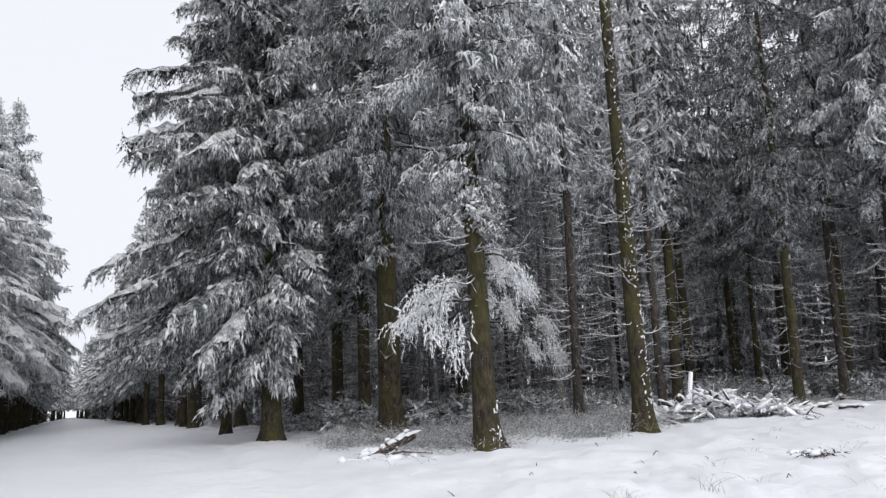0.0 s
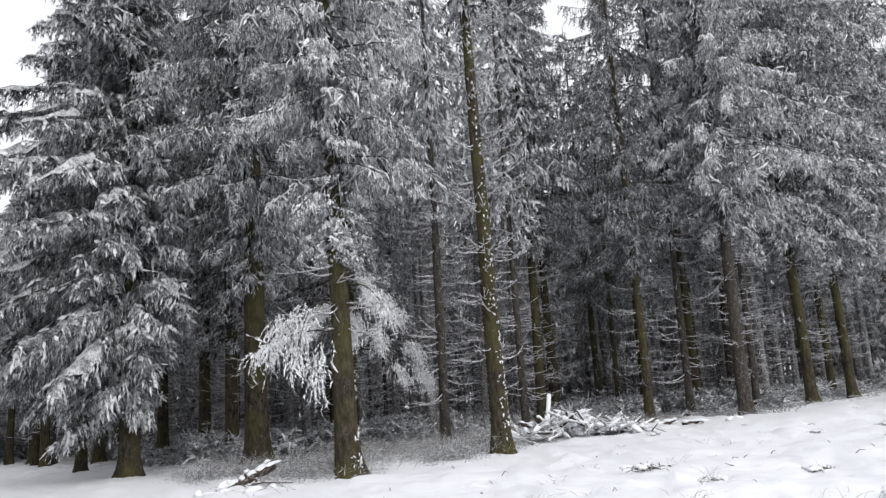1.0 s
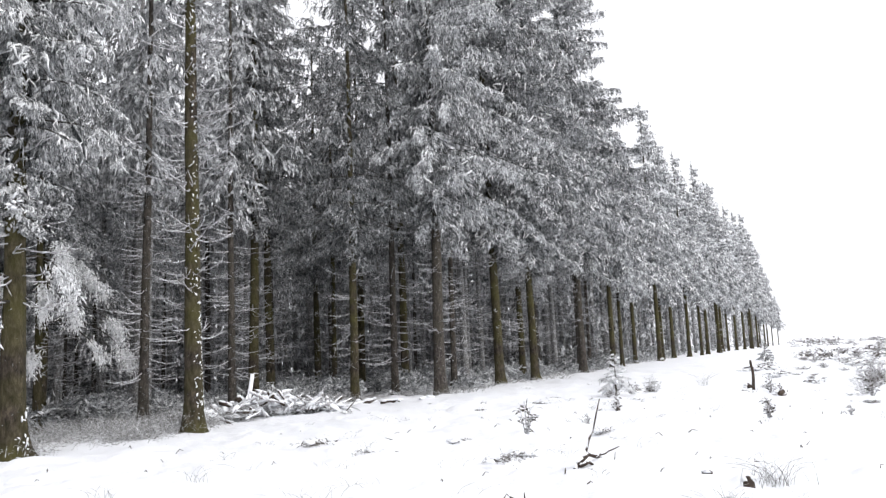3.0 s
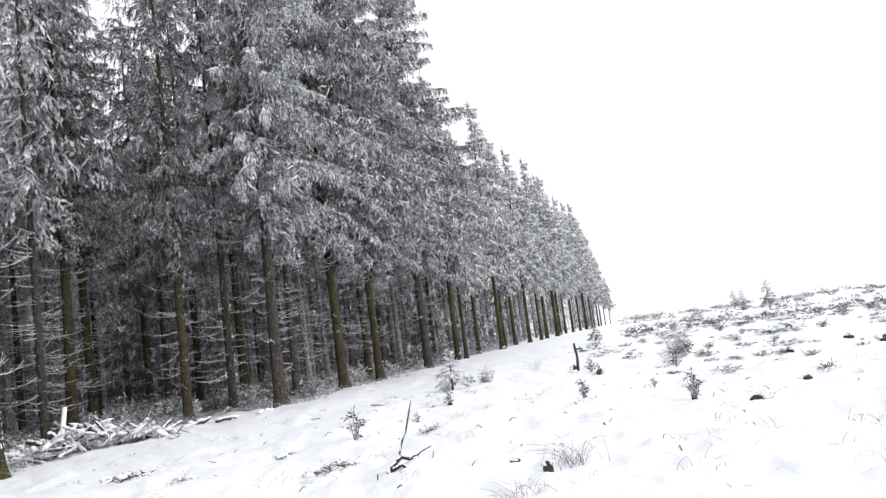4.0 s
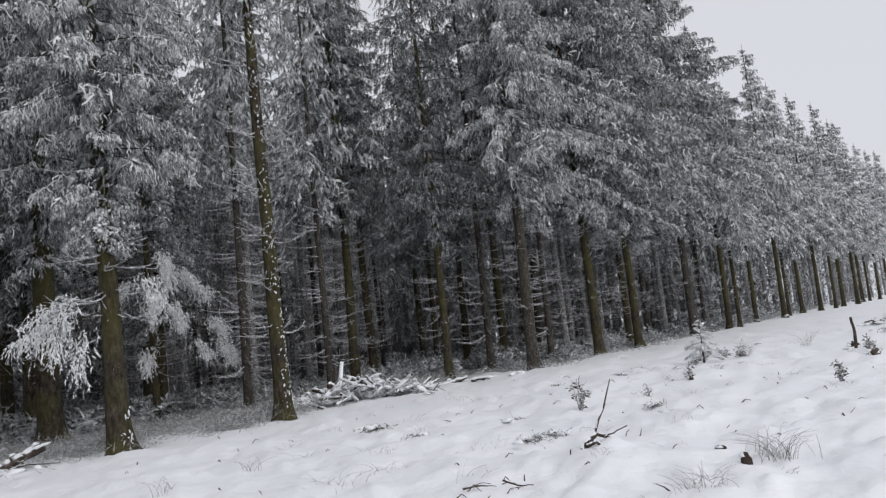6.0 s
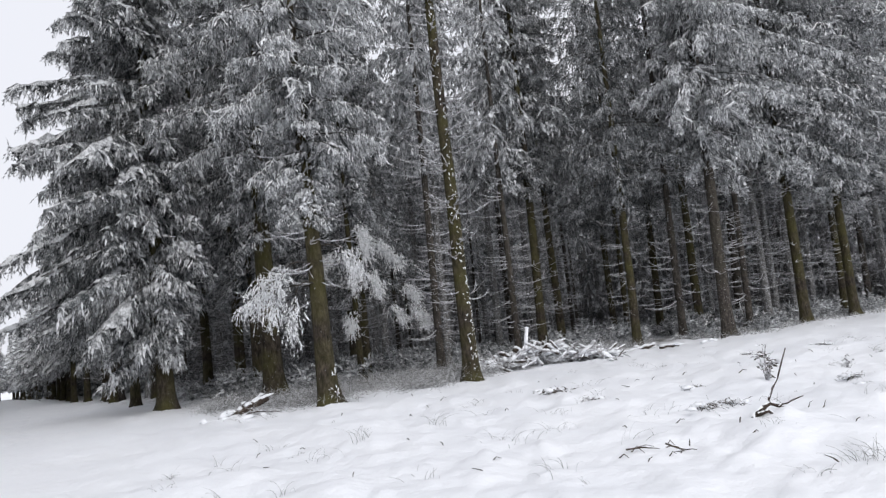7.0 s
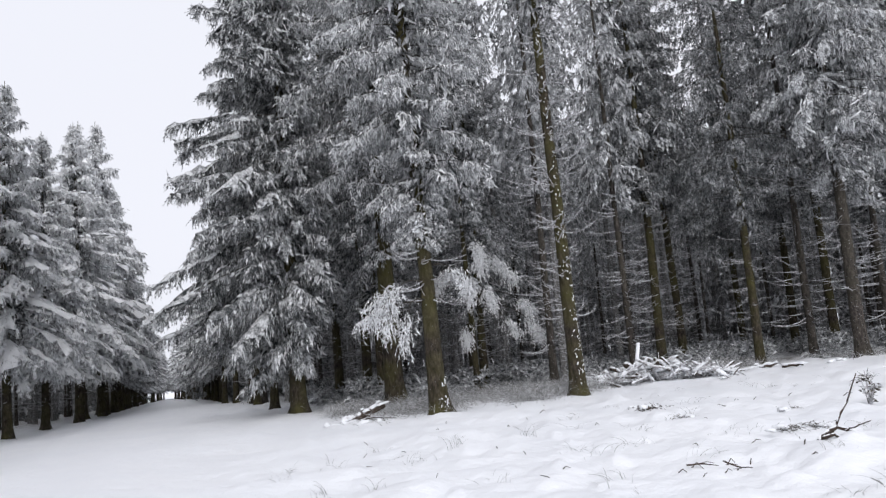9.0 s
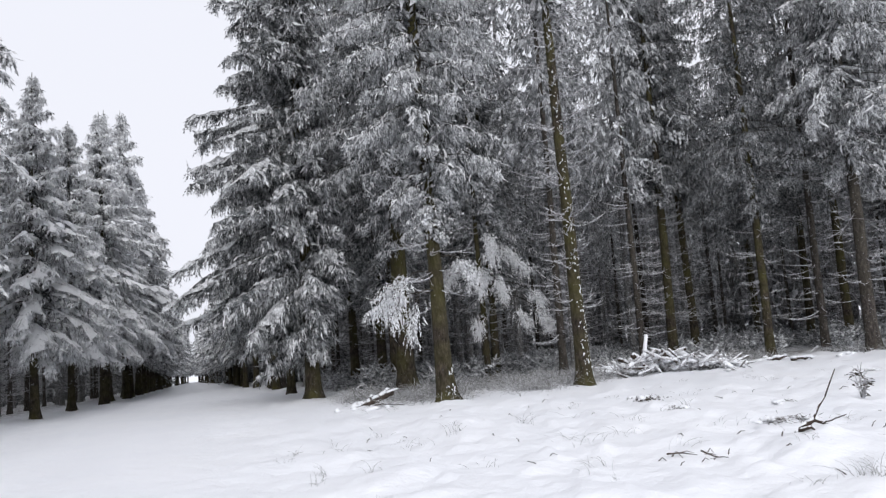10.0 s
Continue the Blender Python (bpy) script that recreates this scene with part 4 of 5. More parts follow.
for d in np.arange(30, 110, 2.6):
    x, y = 12.0 + (d - 30) * 0.74 + random.uniform(-0.6, 0.6), 29.0 + (d - 30) * 0.67 + random.uniform(-0.6, 0.6)
    put_thicket(x, y, random.uniform(0.45, 0.95))


# ---- grass ----
def blades(buf, rng, centre, count, spread, height, bend=0.5, thick=0.006, steps=3):
    az = rng.random(count) * 6.283
    root = np.array(centre) + np.stack([rng.normal(0, spread * 0.4, count), rng.normal(0, spread * 0.4, count), np.zeros(count)], -1)
    h = height * (0.45 + 0.75 * rng.random(count))
    out = np.stack([np.cos(az), np.sin(az), 0 * az], -1) * (bend * h * (0.3 + rng.random(count)))[:, None]
    up = np.array([0, 0, 1.0]) * h[:, None]
    side = np.stack([-out[:, 1], out[:, 0], 0 * az], -1) * rng.normal(0, 0.3, count)[:, None]
    u = np.linspace(0, 1, steps)
    path = np.stack([root - [0, 0, 0.05] + out * (0.2 * w + 1.0 * w**2.2) + side * w * w + up * (1.25 * w - 0.45 * w**2.4) for w in u], 1)
    tubes(buf, path, np.tile(thick * np.linspace(1.0, 0.3, steps), (count, 1)), 3)


rng = np.random.default_rng(77)
brush = Buf()
fluff = Buf()
for k in range(1000):
    # grey withered grass in uneven patches round the feet of the edge spruces
    t, depth = rng.random(), rng.random() ** 1.3
    m_, n_ = 12.1 + 5.2 * depth, 5.6 + 16.5 * t
    x, y = (0.72 * n_ - 0.56 * m_) / 0.984, (0.69 * n_ + 0.83 * m_) / 0.984
    if noise.noise(Vector((x * 0.7, y * 0.7, 4.0))) < -0.04 or (x > 2.4 and edge_m(x, y) < 13.0):
        continue
    if k % 2:
        blades(brush, rng, (x, y, gz(x, y)), 12, 0.75, 0.2 + 0.22 * rng.random(), 1.5, 0.0042)
    n, tall = 72, rng.uniform(0.18, 0.42)
    o = np.array([x, y, gz(x, y)]) + rng.normal(0, 1, (n, 3)) * [0.36, 0.36, 0.0] + np.array([0, 0, 1.0]) * (tall * rng.random(n) ** 1.3)[:, None]
    sprays(fluff, rng, o, rng.normal(0, 1, (n, 3)) * [1, 1, 0.6] + [0, 0, 0.7], rng.uniform(0.08, 0.24, n), rng.uniform(0.004, 0.009, n), 2, 0.1)
tagged(new("frosted_undergrowth", fluff.mesh("frosted_undergrowth", MAT_GRASS)), "soft grey frosted grass and bilberry among the stems", "grass", kind="stuff")
tagged(new("withered_grass", brush.mesh("withered_grass", MAT_GRASS)), "grey withered grass round the feet of the spruces", "grass", kind="stuff")
fringe = Buf()
for k in range(150):
    d = 30 + 60 * rng.random() ** 1.5
    x, y = 11.5 + (d - 30) * 0.74 + rng.normal(0, 0.8), 28.0 + (d - 30) * 0.67 + rng.normal(0, 0.7)
    blades(fringe, rng, (x, y, gz(x, y)), 14, 0.8, 0.35, 1.2, 0.011)
tagged(new("grass_fringe", fringe.mesh("grass_fringe", MAT_GRASS)), "withered grass fringe along the row of stems", "grass", kind="stuff")


def h_at(x, y):
    return gz(x, y) + ground_noise(x, y)


def tuft(x, y, count, spread, height, bend=0.9, thick=0.0038, label="dead grass tuft poking through the snow"):
    buf = Buf()
    blades(buf, rng, (x, y, h_at(x, y) - 0.02), count, spread, height, bend, thick, 6)
    return tagged(new("grass_tuft", buf.mesh("grass_tuft", MAT_GRASS)), label, "grass", "grass tufts in the clearing", "stuff")


for x, y, n_, w, h in ((7.3, 5.5, 60, 0.35, 0.42), (8.5, 2.3, 50, 0.5, 0.40), (5.85, 4.7, 34, 0.35, 0.26), (-0.6, 5.75, 12, 0.12, 0.26), (0.45, 9.0, 16, 0.2, 0.3), (1.55, 10.0, 14, 0.25, 0.32),
                       (7.7, 3.95, 16, 0.4, 0.2), (10.7, 3.8, 20, 0.35, 0.24), (10.6, 5.9, 16, 0.3, 0.22), (12.1, 6.1, 18, 0.3, 0.3), (9.65, 4.35, 12, 0.3, 0.26), (14.2, 4.5, 18, 0.5, 0.3),
                       (3.4, 8.4, 12, 0.4, 0.2), (4.9, 9.3, 14, 0.5, 0.18), (2.4, 8.0, 9, 0.4, 0.2), (6.7, 9.0, 14, 0.4, 0.22), (12.5, 12.4, 16, 0.3, 0.2), (20.3, 21.3, 20, 0.3, 0.6), (6.2, 5.0, 30, 0.4, 0.22),
                       (1.6, 6.0, 10, 0.4, 0.15), (4.6, 13.9, 12, 0.4, 0.25), (2.1, 12.4, 10, 0.3, 0.22), (9.4, 12.5, 14, 0.2, 0.25), (13.4, 13.2, 14, 0.3, 0.25), (16.2, 10.2, 14, 0.3, 0.25)):
    tuft(x, y, n_, w, h)
for k in range(150):
    x, y = rng.uniform(-2, 24), rng.uniform(3.0, 20)
    if edge_m(x, y) > 10 or road_n(x, y) < 2.5:
        continue
    tuft(x, y, int(rng.integers(5, 16)), rng.uniform(0.1, 0.4), rng.uniform(0.08, 0.26))


# ---- small plants, sticks and stumps in the clearing ----
def stick_thing(name, label, pieces, category="stick", caps=True):
    """A thing of bent sticks: each piece is a list of points with radii at both ends."""
    ob = thing(name, label, category)
    for pts, r0, r1, part_name in pieces:
        pts = np.array(pts, float)
        u = np.linspace(0, 1, 7)
        s = np.linspace(0, 1, len(pts))
        path = np.stack([np.interp(u, s, pts[:, c]) for c in range(3)], -1)
        path[1:-1] += rng.normal(0, 0.25 * r0, (5, 3))
        buf = Buf()
        tubes(buf, path, np.linspace(r0, r1, 7), 7, 0.35, rng)
        part(part_name, buf.mesh(part_name, MAT_WOOD, True), ob)
        if caps:
            mid = (path[1:] + path[:-1]) / 2
            way = path[1:] - path[:-1]
            flat = np.abs(unit(way)[:, 2]) < 0.85
            rad = np.linspace(r0, r1, 7)[1:]
            if flat.any():
                sb = Buf()
                k = flat.sum()
                lumps(sb, rng, mid[flat] + [0, 0, 1] * rad[flat, None] * 0.75, way[flat], np.linalg.norm(way[flat], axis=1) * 0.62, rad[flat] * 0.9, rad[flat] * 0.8)
                part("snow_cover", sb.mesh("snow_cover", MAT_SNOW, True), ob, "strip of snow", "stuff")
    return ob


g = h_at(5.75, 6.9)
stick_thing("fallen_branch", "dark crooked root branch sticking out of the snow", [
    ([(5.7, 6.9, g - 0.05), (5.83, 6.97, g + 0.16), (6.0, 7.04, g + 0.4), (6.19, 7.13, 0.98)], 0.018, 0.007, "upright_stem"),
    ([(5.56, 6.8, g - 0.05), (5.68, 6.85, g + 0.06), (5.82, 6.9, g + 0.12), (5.98, 6.84, g + 0.08), (6.08, 6.72, g - 0.04)], 0.034, 0.018, "root"),
    ([(5.62, 6.78, g + 0.02), (5.76, 6.78, g + 0.05), (5.9, 6.7, g - 0.05)], 0.024, 0.014, "side_root"),
    ([(5.9, 6.85, g + 0.08), (6.05, 6.8, g + 0.15), (6.17, 6.75, g + 0.2)], 0.012, 0.007, "side_stick"),
    ([(5.36, 6.72, g - 0.12), (5.41, 6.75, g + 0.02)], 0.012, 0.007, "broken_tip")])
for x, y, pts in ((3.95, 6.3, ((0, 0, 0.03), (0.2, -0.05, 0.05), (0.36, -0.06, 0.02))), (4.4, 6.05, ((-0.05, 0.05, 0.1), (0.1, 0, 0.03), (0.25, -0.08, 0.03)))):
    z = h_at(x, y)
    stick_thing("dead_twig", "small dark twig half buried in snow", [([(x + a, y + b, z + c) for a, b, c in pts], 0.012, 0.004, "stem")], caps=False)
for k in range(9):
    x, y, a, long = rng.normal(4.25, 0.22), rng.normal(6.25, 0.22), rng.uniform(-0.9, 0.6), rng.uniform(0.06, 0.22)
    z = h_at(x, y)
    stick_thing("dead_twig", "thin broken twig lying in the snow", [([(x, y, z - 0.01), (x + 0.5 * long * math.cos(a), y + 0.5 * long * math.sin(a), z + rng.uniform(0.01, 0.07)), (x + long * math.cos(a), y + long * math.sin(a), z + rng.uniform(-0.01, 0.05))], rng.uniform(0.004, 0.009), 0.003, "stem")], caps=False)
g = gz(-3.3, 15)
bough = stick_thing("fallen_bough", "fallen log under thick snow, propped in the grass by the corner", [
    ([(-3.78, 14.5, g - 0.03), (-3.35, 14.93, g + 0.15), (-2.9, 15.36, g + 0.34)], 0.105, 0.075, "limb"),
    ([(-3.5, 14.62, g + 0.02), (-3.0, 14.75, g + 0.1), (-2.45, 14.85, g + 0.05)], 0.028, 0.012, "side_limb"),
    ([(-3.2, 15.0, g + 0.25), (-3.12, 14.9, g + 0.08)], 0.035, 0.02, "snag")], "branch")
buf = Buf()
n = 22
u = rng.random(n)[:, None]
c = np.array([-3.78, 14.5, g - 0.03]) * (1 - u) + np.array([-2.9, 15.36, g + 0.34]) * u + np.array([0, 0.02, 0.085]) + rng.normal(0, 0.03, (n, 3))
lumps(buf, rng, c, np.tile([1.15, 0.97, 0.5], (n, 1)) + rng.normal(0, 0.15, (n, 3)), rng.uniform(0.06, 0.16, n), rng.uniform(0.03, 0.06, n), rng.uniform(0.025, 0.05, n))
part("snow_blanket", buf.mesh("snow_blanket", MAT_SNOW, True), bough, "thick snow along the upper side", "stuff")
buf = Buf()
n = 12
c = np.stack([rng.normal(-3.5, 0.4, n), rng.normal(14.45, 0.12, n), np.full(n, g + 0.0)], -1)
lumps(buf, rng, c, rng.normal(0, 1, (n, 3)) * [1, 0.4, 0.05], rng.uniform(0.1, 0.3, n), rng.uniform(0.06, 0.15, n), rng.uniform(0.04, 0.1, n))
part("snow_drift", buf.mesh("snow_drift", MAT_SNOW, True), bough, "snow drifted against the log", "stuff")


def stump(x, y, r, h, label="dark rotten stump almost buried in snow"):
    ob = thing("stump", label, "stump", "stumps in the clearing")
    z = h_at(x, y)
    r, h = r * 0.75, h * 0.7
    buf, cap = Buf(), Buf()
    for k in range(4):
        a, o = rng.uniform(0, 6.28), rng.uniform(0.0, 0.6) * r
        px, py = x + o * math.cos(a), y + o * math.sin(a)
        tubes(buf, np.array([(px, py, z - 0.1), (px, py, z + h * 0.5), (px + rng.normal(0, 0.3 * r), py, z + h * rng.uniform(0.6, 1.1))]), np.array([0.75, 0.6, 0.25]) * r, 7, 0.7, rng)
    part("wood", buf.mesh("wood", MAT_WOOD), ob)
    n = 5
    c = np.stack([x + rng.normal(0, 0.55 * r, n), y + 0.3 * r + rng.normal(0, 0.5 * r, n), z + h * rng.uniform(0.2, 0.8, n)], -1)
    lumps(cap, rng, c, rng.normal(0, 1, (n, 3)) * [1, 1, 0.1], r * rng.uniform(0.5, 1.1, n), r * rng.uniform(0.4, 0.8, n), r * rng.uniform(0.3, 0.5, n))
    part("snow_cap", cap.mesh("snow_cap", MAT_SNOW, True), ob, "white snow cap")


for x, y, r, h in ((6.85, 5.45, 0.10, 0.16), (7.2, 6.45, 0.10, 0.05), (16.4, 14.0, 0.16, 0.2), (20.0, 18.7, 0.22, 0.25), (14.8, 6.95, 0.16, 0.10), (16.3, 7.35, 0.18, 0.10), (12.0, 6.2, 0.15, 0.12), (20.2, 6.1, 0.22, 0.2), (22.5, 9.1, 0.28, 0.25), (11.62, 14.5, 0.09, 0.12), (12.5, 7.8, 0.08, 0.14), (20.6, 10.8, 0.18, 0.15), (24.4, 11.1, 0.2, 0.2)):
    stump(x, y, r, h)
stick_thing("snag_post", "thin dark snag standing in the clearing", [([(19.3, 17.85, h_at(19.3, 17.85) - 0.1), (19.32, 17.86, 0.5), (19.28, 17.86, 0.98)], 0.055, 0.035, "stem")], "snag")

plants = shrub("brown-leaved seedling rising from the snow", "plant", "seedlings in the clearing", 301, 0.46, 0.13, 7, 8, MAT_SHRUB, "seedling", width=0.017, length=0.11)
place(plants, 7.65, 11.85, 0, 1.35)
for x, y, s in ((12.6, 10.75, 1.0), (12.45, 7.75, 1.15), (12.9, 8.1, 0.8), (16.6, 14.2, 0.9), (17.9, 15.8, 1.1), (11.6, 14.5, 1.0), (18.5, 13.0, 1.3), (14.0, 10.0, 0.5), (9.4, 12.45, 0.5)):
    again(plants, x, y, random.uniform(0, 360), s)
rough = shrub("broom-like bare shrub dusted with rime", "shrub", "shrubs in the clearing", 302, 1.15, 0.6, 22, 5, MAT_GRASS, "bare_shrub", width=0.012, length=0.35)
place(rough, 22.4, 16.0, 0, 1.0)
again(rough, 19.0, 13.6, 90, 0.6)
again(rough, 16.2, 19.0, 200, 0.55)
sap = spruce("small young spruce loaded with snow", "young spruces", 303, 1.35, 0.025, dict(base=0.25, reach=0.6, count=34, per=22, seg=2, width=0.03, length=0.24, hang=0.6, droop=0.5, lift=0.4, fill=0), None, load=5, snow=0.13, load_mat=MAT_NEEDLE_WHITE, needle=MAT_NEEDLE_HEAVY, sides=6, bough_r=0.008, cushions=0.3)
place(sap, 14.9, 19.2, 0, 1.0)
far_sap = spruce("dark young spruce standing alone in the clearing", "young spruces", 304, 4.2, 0.06, dict(base=0.2, reach=1.5, count=44, per=16, seg=2, width=0.1, length=0.5, hang=0.4, droop=0.2, lift=0.5, fill=0), None, load=1, snow=0.14, needle=MAT_NEEDLE_DIM, sides=6, bough_r=0.0)
place(far_sap, 98, 60, 0, 1.0)
again(far_sap, 114, 75, 90, 0.85)
again(far_sap, 41, 38.5, 20, 0.42)
again(far_sap, 145, 98, 20, 1.0)

clump = thing("grass_hummock", "small snow-draped grass hummock, dark underneath", "grass", "grass tufts in the clearing")
cb = Buf()
n = 110
o = np.stack([3.73 + rng.normal(0, 0.13, n), 12.6 + rng.normal(0, 0.07, n), np.full(n, h_at(3.73, 12.65))], -1) + np.array([0, 0, 1.0]) * (0.09 * rng.random(n))[:, None]
sprays(cb, rng, o, rng.normal(0, 1, (n, 3)) * [1, 0.8, 0.4] + [0, -0.3, 0.2], rng.uniform(0.05, 0.16, n), rng.uniform(0.006, 0.014, n), 2, 0.35)
part("blade_mat", cb.mesh("blade_mat", MAT_WOOD), clump, kind="stuff")
cap = Buf()
n = 12
c = np.stack([3.73 + rng.normal(0, 0.13, n), 12.72 + rng.normal(0, 0.07, n), np.full(n, h_at(3.73, 12.7) + 0.06)], -1)
lumps(cap, rng, c, rng.normal(0, 1, (n, 3)) * [1, 0.4, 0.05], rng.uniform(0.07, 0.14, n), rng.uniform(0.05, 0.09, n), rng.uniform(0.03, 0.07, n))
part("snow_cap", cap.mesh("snow_cap", MAT_SNOW, True), clump, "white snow cap")

scrub_mesh_a = shrub("low frosted scrub on the felled ground", "shrub", "scrub in the clearing", 311, 0.42, 0.5, 14, 7, MAT_SHRUB, "scrub", width=0.016, length=0.26)
place(scrub_mesh_a, 24.5, 17.4, 0, 1.0)
for x, y, k in ((15.7, 19.5, 0.8), (16.1, 19.1, 0.6), (15.3, 19.9, 0.7), (14.4, 18.9, 0.4), (22.0, 15.5, 0.7), (22.9, 16.4, 0.8), (19.6, 17.6, 0.35), (16.5, 14.1, 0.4)):
    again(scrub_mesh_a, x, y, random.uniform(0, 360), k)
for k in range(230):
    b = radians(rng.uniform(46.5, 88))
    d = 15 + 62 * rng.random() ** 0.75
    x, y = 2 + d * math.sin(b), -1 + d * math.cos(b)
    if edge_m(x, y) > 8.5:
        continue
    wide = rng.uniform(0.25, 0.8) * (0.8 if d < 30 else 1.0 if d < 45 else 1.4)
    again(scrub_mesh_a, x, y, random.uniform(0, 360), wide, wide * rng.uniform(0.6, 1.15))

band = Buf()
for k in range(400):
    b = radians(rng.uniform(46.8, 90))
    d = 58 + 330 * rng.random() ** 1.7
    x, y = 2 + d * math.sin(b), -1 + d * math.cos(b)
    if edge_m(x, y) > 6:
        continue
    n = 34
    big = max(1.0, d / 110)
    w, h = big * rng.uniform(0.5, 1.4), big * rng.uniform(0.15, 0.5)
    p = np.stack([x + rng.normal(0, 0.45 * w, n), y + rng.normal(0, 0.45 * w, n), gz(x, y) + h * rng.random(n) ** 1.5], -1)
    sprays(band, rng, p, rng.normal(0, 1, (n, 3)) * [1, 1, 0.5] + [0, 0, 0.3], big * rng.uniform(0.25, 0.6, n), big * rng.uniform(0.02, 0.06, n), 2, 0.1)
tagged(new("far_scrub", band.mesh("far_scrub", MAT_SHRUB)), "dense frosted scrub on the far felled ground", "shrub", kind="stuff")


# ---- felling debris and hummocks on the clearing ----
def brash(seed, sticks, spread):
    """A low tangle of felled branches half under snow."""
    g = np.random.default_rng(seed)
    ob = thing("brash_heap", "low tangle of dark felled branches half under snow", "branches", "felling debris in the clearing")
    for k in range(sticks):
        a, long = g.uniform(0, 6.28), spread * g.uniform(0.4, 1.0)
        mid = np.array([g.normal(0, 0.3 * spread), g.normal(0, 0.3 * spread), 0.06 + 0.12 * g.random()])
        d = np.array([math.cos(a), math.sin(a), g.normal(0.05, 0.18)]) * long / 2
        path = np.stack([mid - d, mid - 0.3 * d + g.normal(0, 0.04, 3), mid + 0.4 * d + g.normal(0, 0.04, 3), mid + d])
        r = g.uniform(0.012, 0.035)
        wood = Buf()
        tubes(wood, path, np.array([r, 0.9 * r, 0.7 * r, 0.35 * r]), 5, 0.3, g)
        part("branch", wood.mesh("branch", MAT_WOOD, True), ob)
    twig = Buf()
    n = 14 * sticks
    o = g.normal(0, 1, (n, 3)) * [0.4 * spread, 0.4 * spread, 0.0] + np.array([0, 0, 1.0]) * (0.16 * g.random(n))[:, None]
    sprays(twig, g, o, g.normal(0, 1, (n, 3)) * [1, 1, 0.4] + [0, 0, 0.25], g.uniform(0.1, 0.3, n), g.uniform(0.006, 0.014, n), 2, 0.1)
    part("twig_mat", twig.mesh("twig_mat", MAT_SHRUB), ob, "fine dark twigs", "stuff")
    cap = Buf()
    n = 9 * sticks
    c = g.normal(0, 1, (n, 3)) * [0.38 * spread, 0.38 * spread, 0.0] + np.array([0, 0, 0.03]) + np.array([0, 0, 1.0]) * (0.13 * g.random(n))[:, None]
    lumps(cap, g, c, g.normal(0, 1, (n, 3)) * [1, 1, 0.1], spread * g.uniform(0.06, 0.2, n), spread * g.uniform(0.04, 0.11, n), g.uniform(0.03, 0.07, n))
    part("snow_cap", cap.mesh("snow_cap", MAT_SNOW, True), ob, "white snow cap", "stuff")
    return ob


def tussock(seed):
    """A snow-capped grass tussock, dark on its lee side."""
    g = np.random.default_rng(seed)
    ob = thing("grass_hummock", "small snow-capped grass tussock, dark underneath", "grass", "grass tufts in the clearing")
    mat = Buf()
    n = 90
    o = g.normal(0, 1, (n, 3)) * [0.15, 0.1, 0.0] + np.array([0, 0, 1.0]) * (0.1 * g.random(n))[:, None]
    sprays(mat, g, o, g.normal(0, 1, (n, 3)) * [1, 0.9, 0.4] + [0, -0.3, 0.3], g.uniform(0.06, 0.2, n), g.uniform(0.005, 0.011, n), 2, 0.3)
    part("blade_mat", mat.mesh("blade_mat", MAT_SHRUB), ob, kind="stuff")
    cap = Buf()
    n = 9
    c = g.normal(0, 1, (n, 3)) * [0.14, 0.06, 0.0] + np.array([0.0, 0.09, 0.05])
    lumps(cap, g, c, g.normal(0, 1, (n, 3)) * [1, 0.4, 0.05], g.uniform(0.08, 0.16, n), g.uniform(0.05, 0.1, n), g.uniform(0.04, 0.08, n))
    part("snow_cap", cap.mesh("snow_cap", MAT_SNOW, True), ob, "white snow cap", "stuff")
    return ob


def scatter(made, count, near, far, low, high, gap, small, large):
    """Sets copies of the things in made on the clearing between two bearings."""
    fresh = [True] * len(made)
    while count:
        b, d = radians(rng.uniform(low, high)), near + (far - near) * rng.random() ** 0.8
        x, y = 2 + d * math.sin(b), -1 + d * math.cos(b)
        if edge_m(x, y) > gap or road_n(x, y) < 3.5:
            continue
        v, size, turn = int(rng.integers(len(made))), rng.uniform(small, large), rng.uniform(0, 360)
        m = pose(x, y, h_at(x, y) - 0.02, 0, 0, turn) @ Matrix.Diagonal((size, size, size, 1))
        if fresh[v]:
            made[v].matrix_basis, fresh[v] = m, False
        else:
            keep = made[v].scale.copy()
            made[v].scale = (1, 1, 1)
            copy_thing(made[v], m)
            made[v].scale = keep
        count -= 1


scatter([brash(401, 5, 0.8), brash(402, 7, 1.0), brash(403, 4, 0.6)], 46, 24, 62, 44, 76, 9.5, 0.7, 1.3)
scatter([tussock(411), tussock(412)], 46, 9.0, 34, 8, 84, 10.5, 0.35, 0.85)


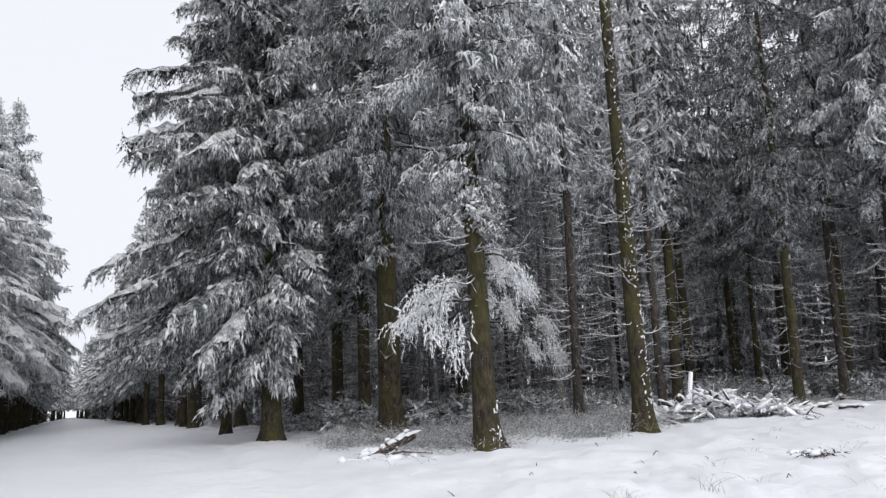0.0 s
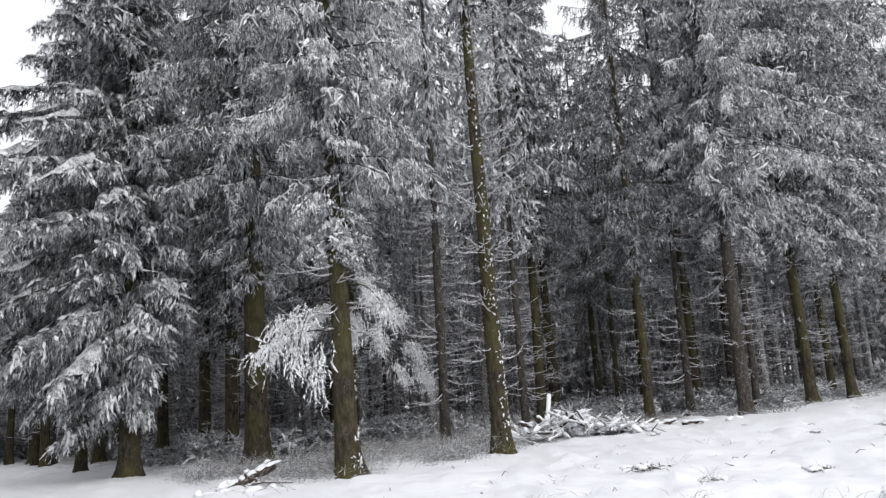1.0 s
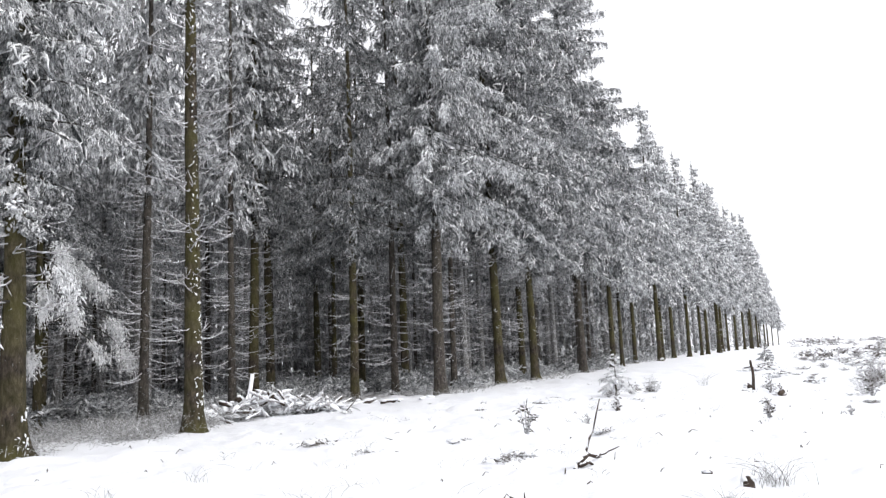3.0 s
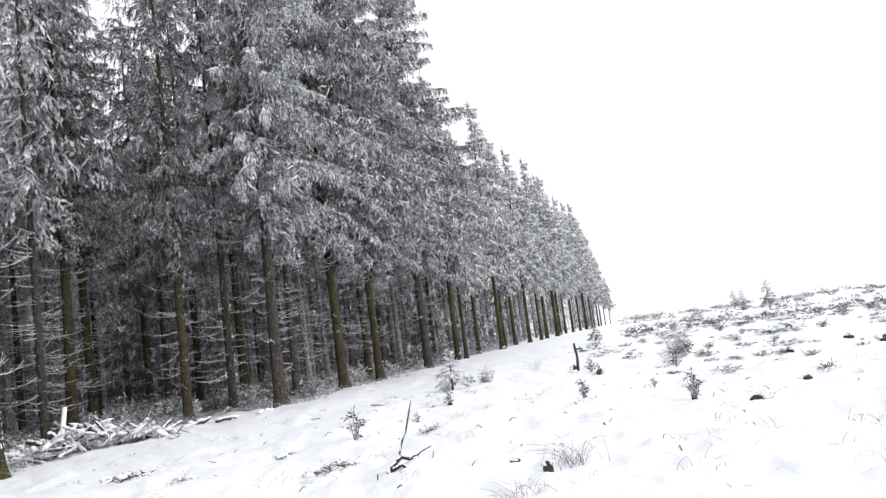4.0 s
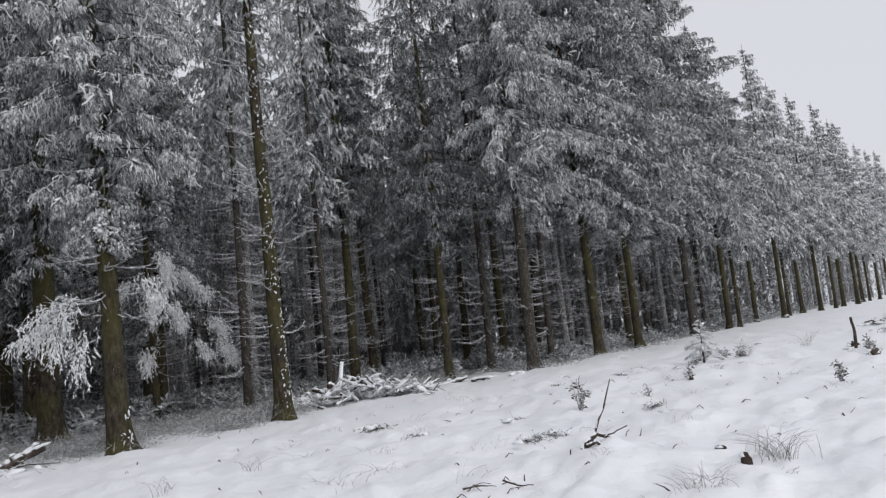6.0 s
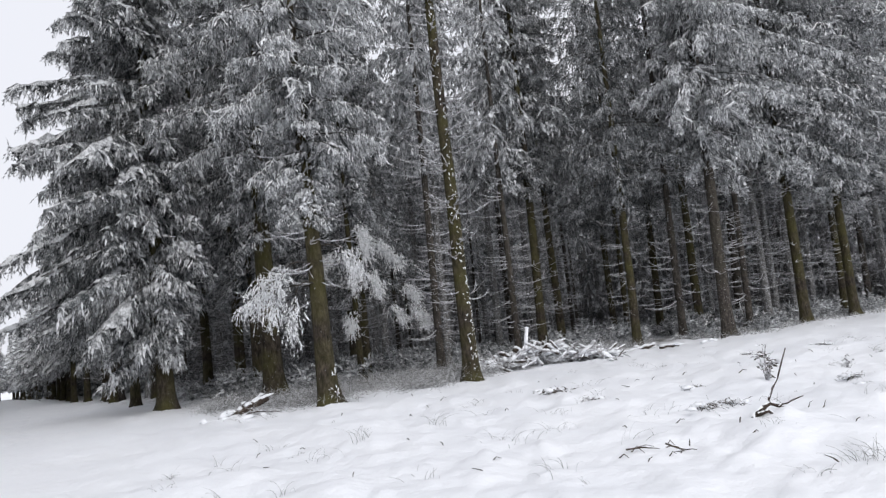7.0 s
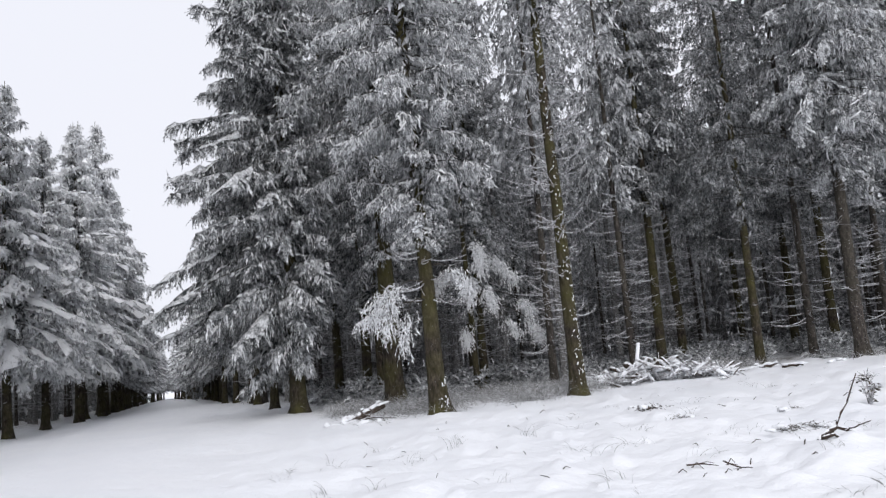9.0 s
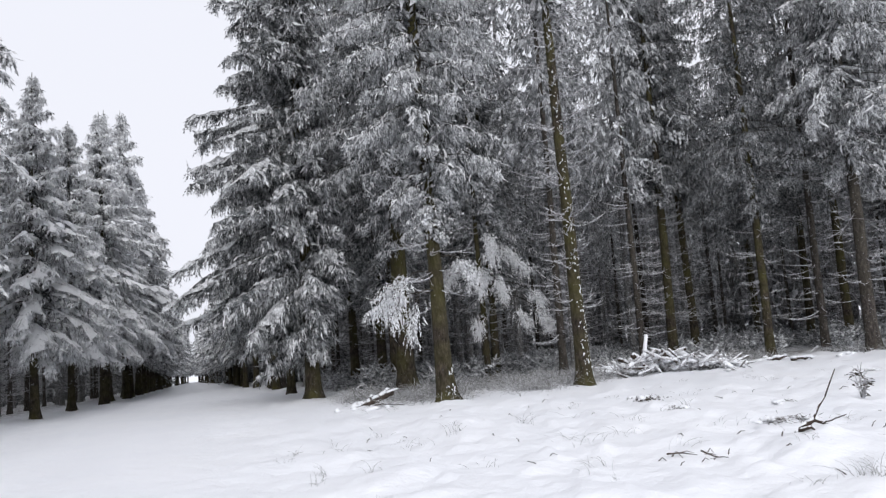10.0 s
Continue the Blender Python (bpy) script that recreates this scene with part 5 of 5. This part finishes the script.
# ---- the snowed-over pile of logs and brush ----
pile = thing("brushwood_pile", "heap of cut branches and logs under snow", "wood pile")
for k in range(120):
    t = rng.random()
    cx, cy = 2.1 + 4.7 * t + rng.normal(0, 0.2), 21.5 + 1.3 * t + rng.normal(0, 0.4)
    lift = max(0.05, 0.62 * (1 - abs(t - 0.48) * 1.6)) * rng.random() ** 0.8
    z = gz(cx, cy) + 0.04 + lift
    az, long = rng.uniform(0, 6.28), rng.uniform(0.25, 1.0) if k % 7 else rng.uniform(1.0, 1.7)
    r = rng.uniform(0.016, 0.045) if k > 14 else rng.uniform(0.05, 0.085)
    d = np.array([math.cos(az), 0.8 * math.sin(az), rng.normal(0.1, 0.6)]) * long / 2
    d[2] = np.clip(d[2], -lift, 0.22)
    c = np.array([cx, cy, z])
    path = np.stack([c - d, c - 0.3 * d + rng.normal(0, 0.03, 3), c + 0.4 * d + rng.normal(0, 0.03, 3), c + d])
    buf, sb = Buf(), Buf()
    tubes(buf, path, np.array([r, r * 0.97, r * 0.9, r * 0.8]), 7, 0.25, rng)
    log = part("log", buf.mesh("log", MAT_TWIG if k % 3 else MAT_WOOD, True), pile)
    mids = np.stack([path[0] * (1 - w) + path[-1] * w for w in (0.12, 0.37, 0.62, 0.87)])
    if k % 6 < 5:
        lumps(sb, rng, mids + [0, 0, 0.75 * r], np.tile(d, (4, 1)), long * rng.uniform(0.13, 0.24, 4), r * rng.uniform(0.7, 1.15, 4), r * 0.6 + rng.uniform(0.015, 0.05, 4))
        part("snow_cover", sb.mesh("snow_cover", MAT_SNOW, True), log, "snow on top")
mound = Buf()
n = 190
t = rng.random(n)
top = np.maximum(0.06, 0.55 * (1 - np.abs(t - 0.48) * 1.6))
mc = np.stack([2.2 + 4.6 * t + rng.normal(0, 0.15, n), 21.7 + 1.3 * t + rng.normal(0, 0.3, n), top * rng.uniform(0.15, 1.1, n)], -1)
lumps(mound, rng, mc, rng.normal(0, 1, (n, 3)) * [1, 0.6, 0.25], rng.uniform(0.08, 0.34, n), rng.uniform(0.06, 0.18, n), rng.uniform(0.05, 0.13, n))
part("snow_mound", mound.mesh("snow_mound", MAT_SNOW, True), pile, "snow cushions over the heap", "stuff")
tw = Buf()
for k in range(240):
    t = rng.random()
    c = np.array([2.4 + 4.2 * t, 21.6 + 1.4 * t + rng.normal(0, 0.4), 0.0])
    c[2] = gz(c[0], c[1]) + 0.1 + 0.5 * max(0.1, 1 - abs(t - 0.55) * 1.6) * rng.random()
    d = rng.normal(0, 1, 3) * [1, 0.7, 0.5]
    d = d / np.linalg.norm(d) * rng.uniform(0.2, 0.6)
    tubes(tw, np.stack([c - d, c + rng.normal(0, 0.05, 3), c + d]), np.array([0.014, 0.011, 0.005]), 3)
part("twig_tangle", tw.mesh("twig_tangle", MAT_TWIG), pile, "tangle of rimed twigs", "stuff")
buf = Buf()
tubes(buf, np.array([(3.6, 21.8, -0.2), (3.74, 21.95, 0.5), (3.88, 22.1, 1.27)]), np.array([0.075, 0.07, 0.06]), 9, 0.1, rng)
part("upright_pole", buf.mesh("upright_pole", MAT_RIME, True), pile, "rime-white pole standing upright")
for x, y, a, long, r, rise in ((8.3, 25.2, 0.5, 0.9, 0.06, 0.08), (9.1, 24.9, -0.3, 0.7, 0.05, 0.03), (10.6, 25.0, 0.3, 0.5, 0.05, 0.04), (7.4, 24.3, -0.15, 0.7, 0.05, 0.03)):
    z = gz(x, y)
    dx, dy = math.cos(a) * long / 2, math.sin(a) * long / 2
    cut = stick_thing("cut_log", "cut log lying under a thick strip of snow", [([(x - dx, y - dy, z + r * 0.4), (x + dx, y + dy, z + r * 0.4 + rise)], r, r * 0.85, "wood")], "log")
    buf = Buf()
    n = 14
    u = rng.uniform(-1, 1, n)[:, None]
    c = np.array([x, y, z + r * 1.25 + 0.5 * rise]) + u * np.array([dx, dy, 0.5 * rise]) + rng.normal(0, 0.025, (n, 3))
    lumps(buf, rng, c, np.tile([dx, dy, 0.5 * rise], (n, 1)), rng.uniform(0.1, 0.2, n), rng.uniform(0.06, 0.1, n), rng.uniform(0.04, 0.07, n))
    part("snow_blanket", buf.mesh("snow_blanket", MAT_SNOW, True), cut, "thick snow along the top", "stuff")

# ---- crumbs of bark, twigs and stems that poke through the near snow ----
for k in range(90):
    x, y = rng.uniform(-1.5, 15), rng.uniform(4.5, 16)
    if edge_m(x, y) > 11.5 or road_n(x, y) < 3.0:
        continue
    z, a, long = h_at(x, y), rng.uniform(0, 6.28), rng.uniform(0.05, 0.2)
    dx, dy = math.cos(a) * long, math.sin(a) * long
    stick_thing("dead_twig", "small dark twig half buried in snow", [([(x, y, z - 0.02), (x + 0.5 * dx, y + 0.5 * dy, z + rng.uniform(0.0, 0.06)), (x + dx, y + dy, z + rng.uniform(-0.02, 0.08))], rng.uniform(0.005, 0.011), 0.003, "stem")], caps=False)
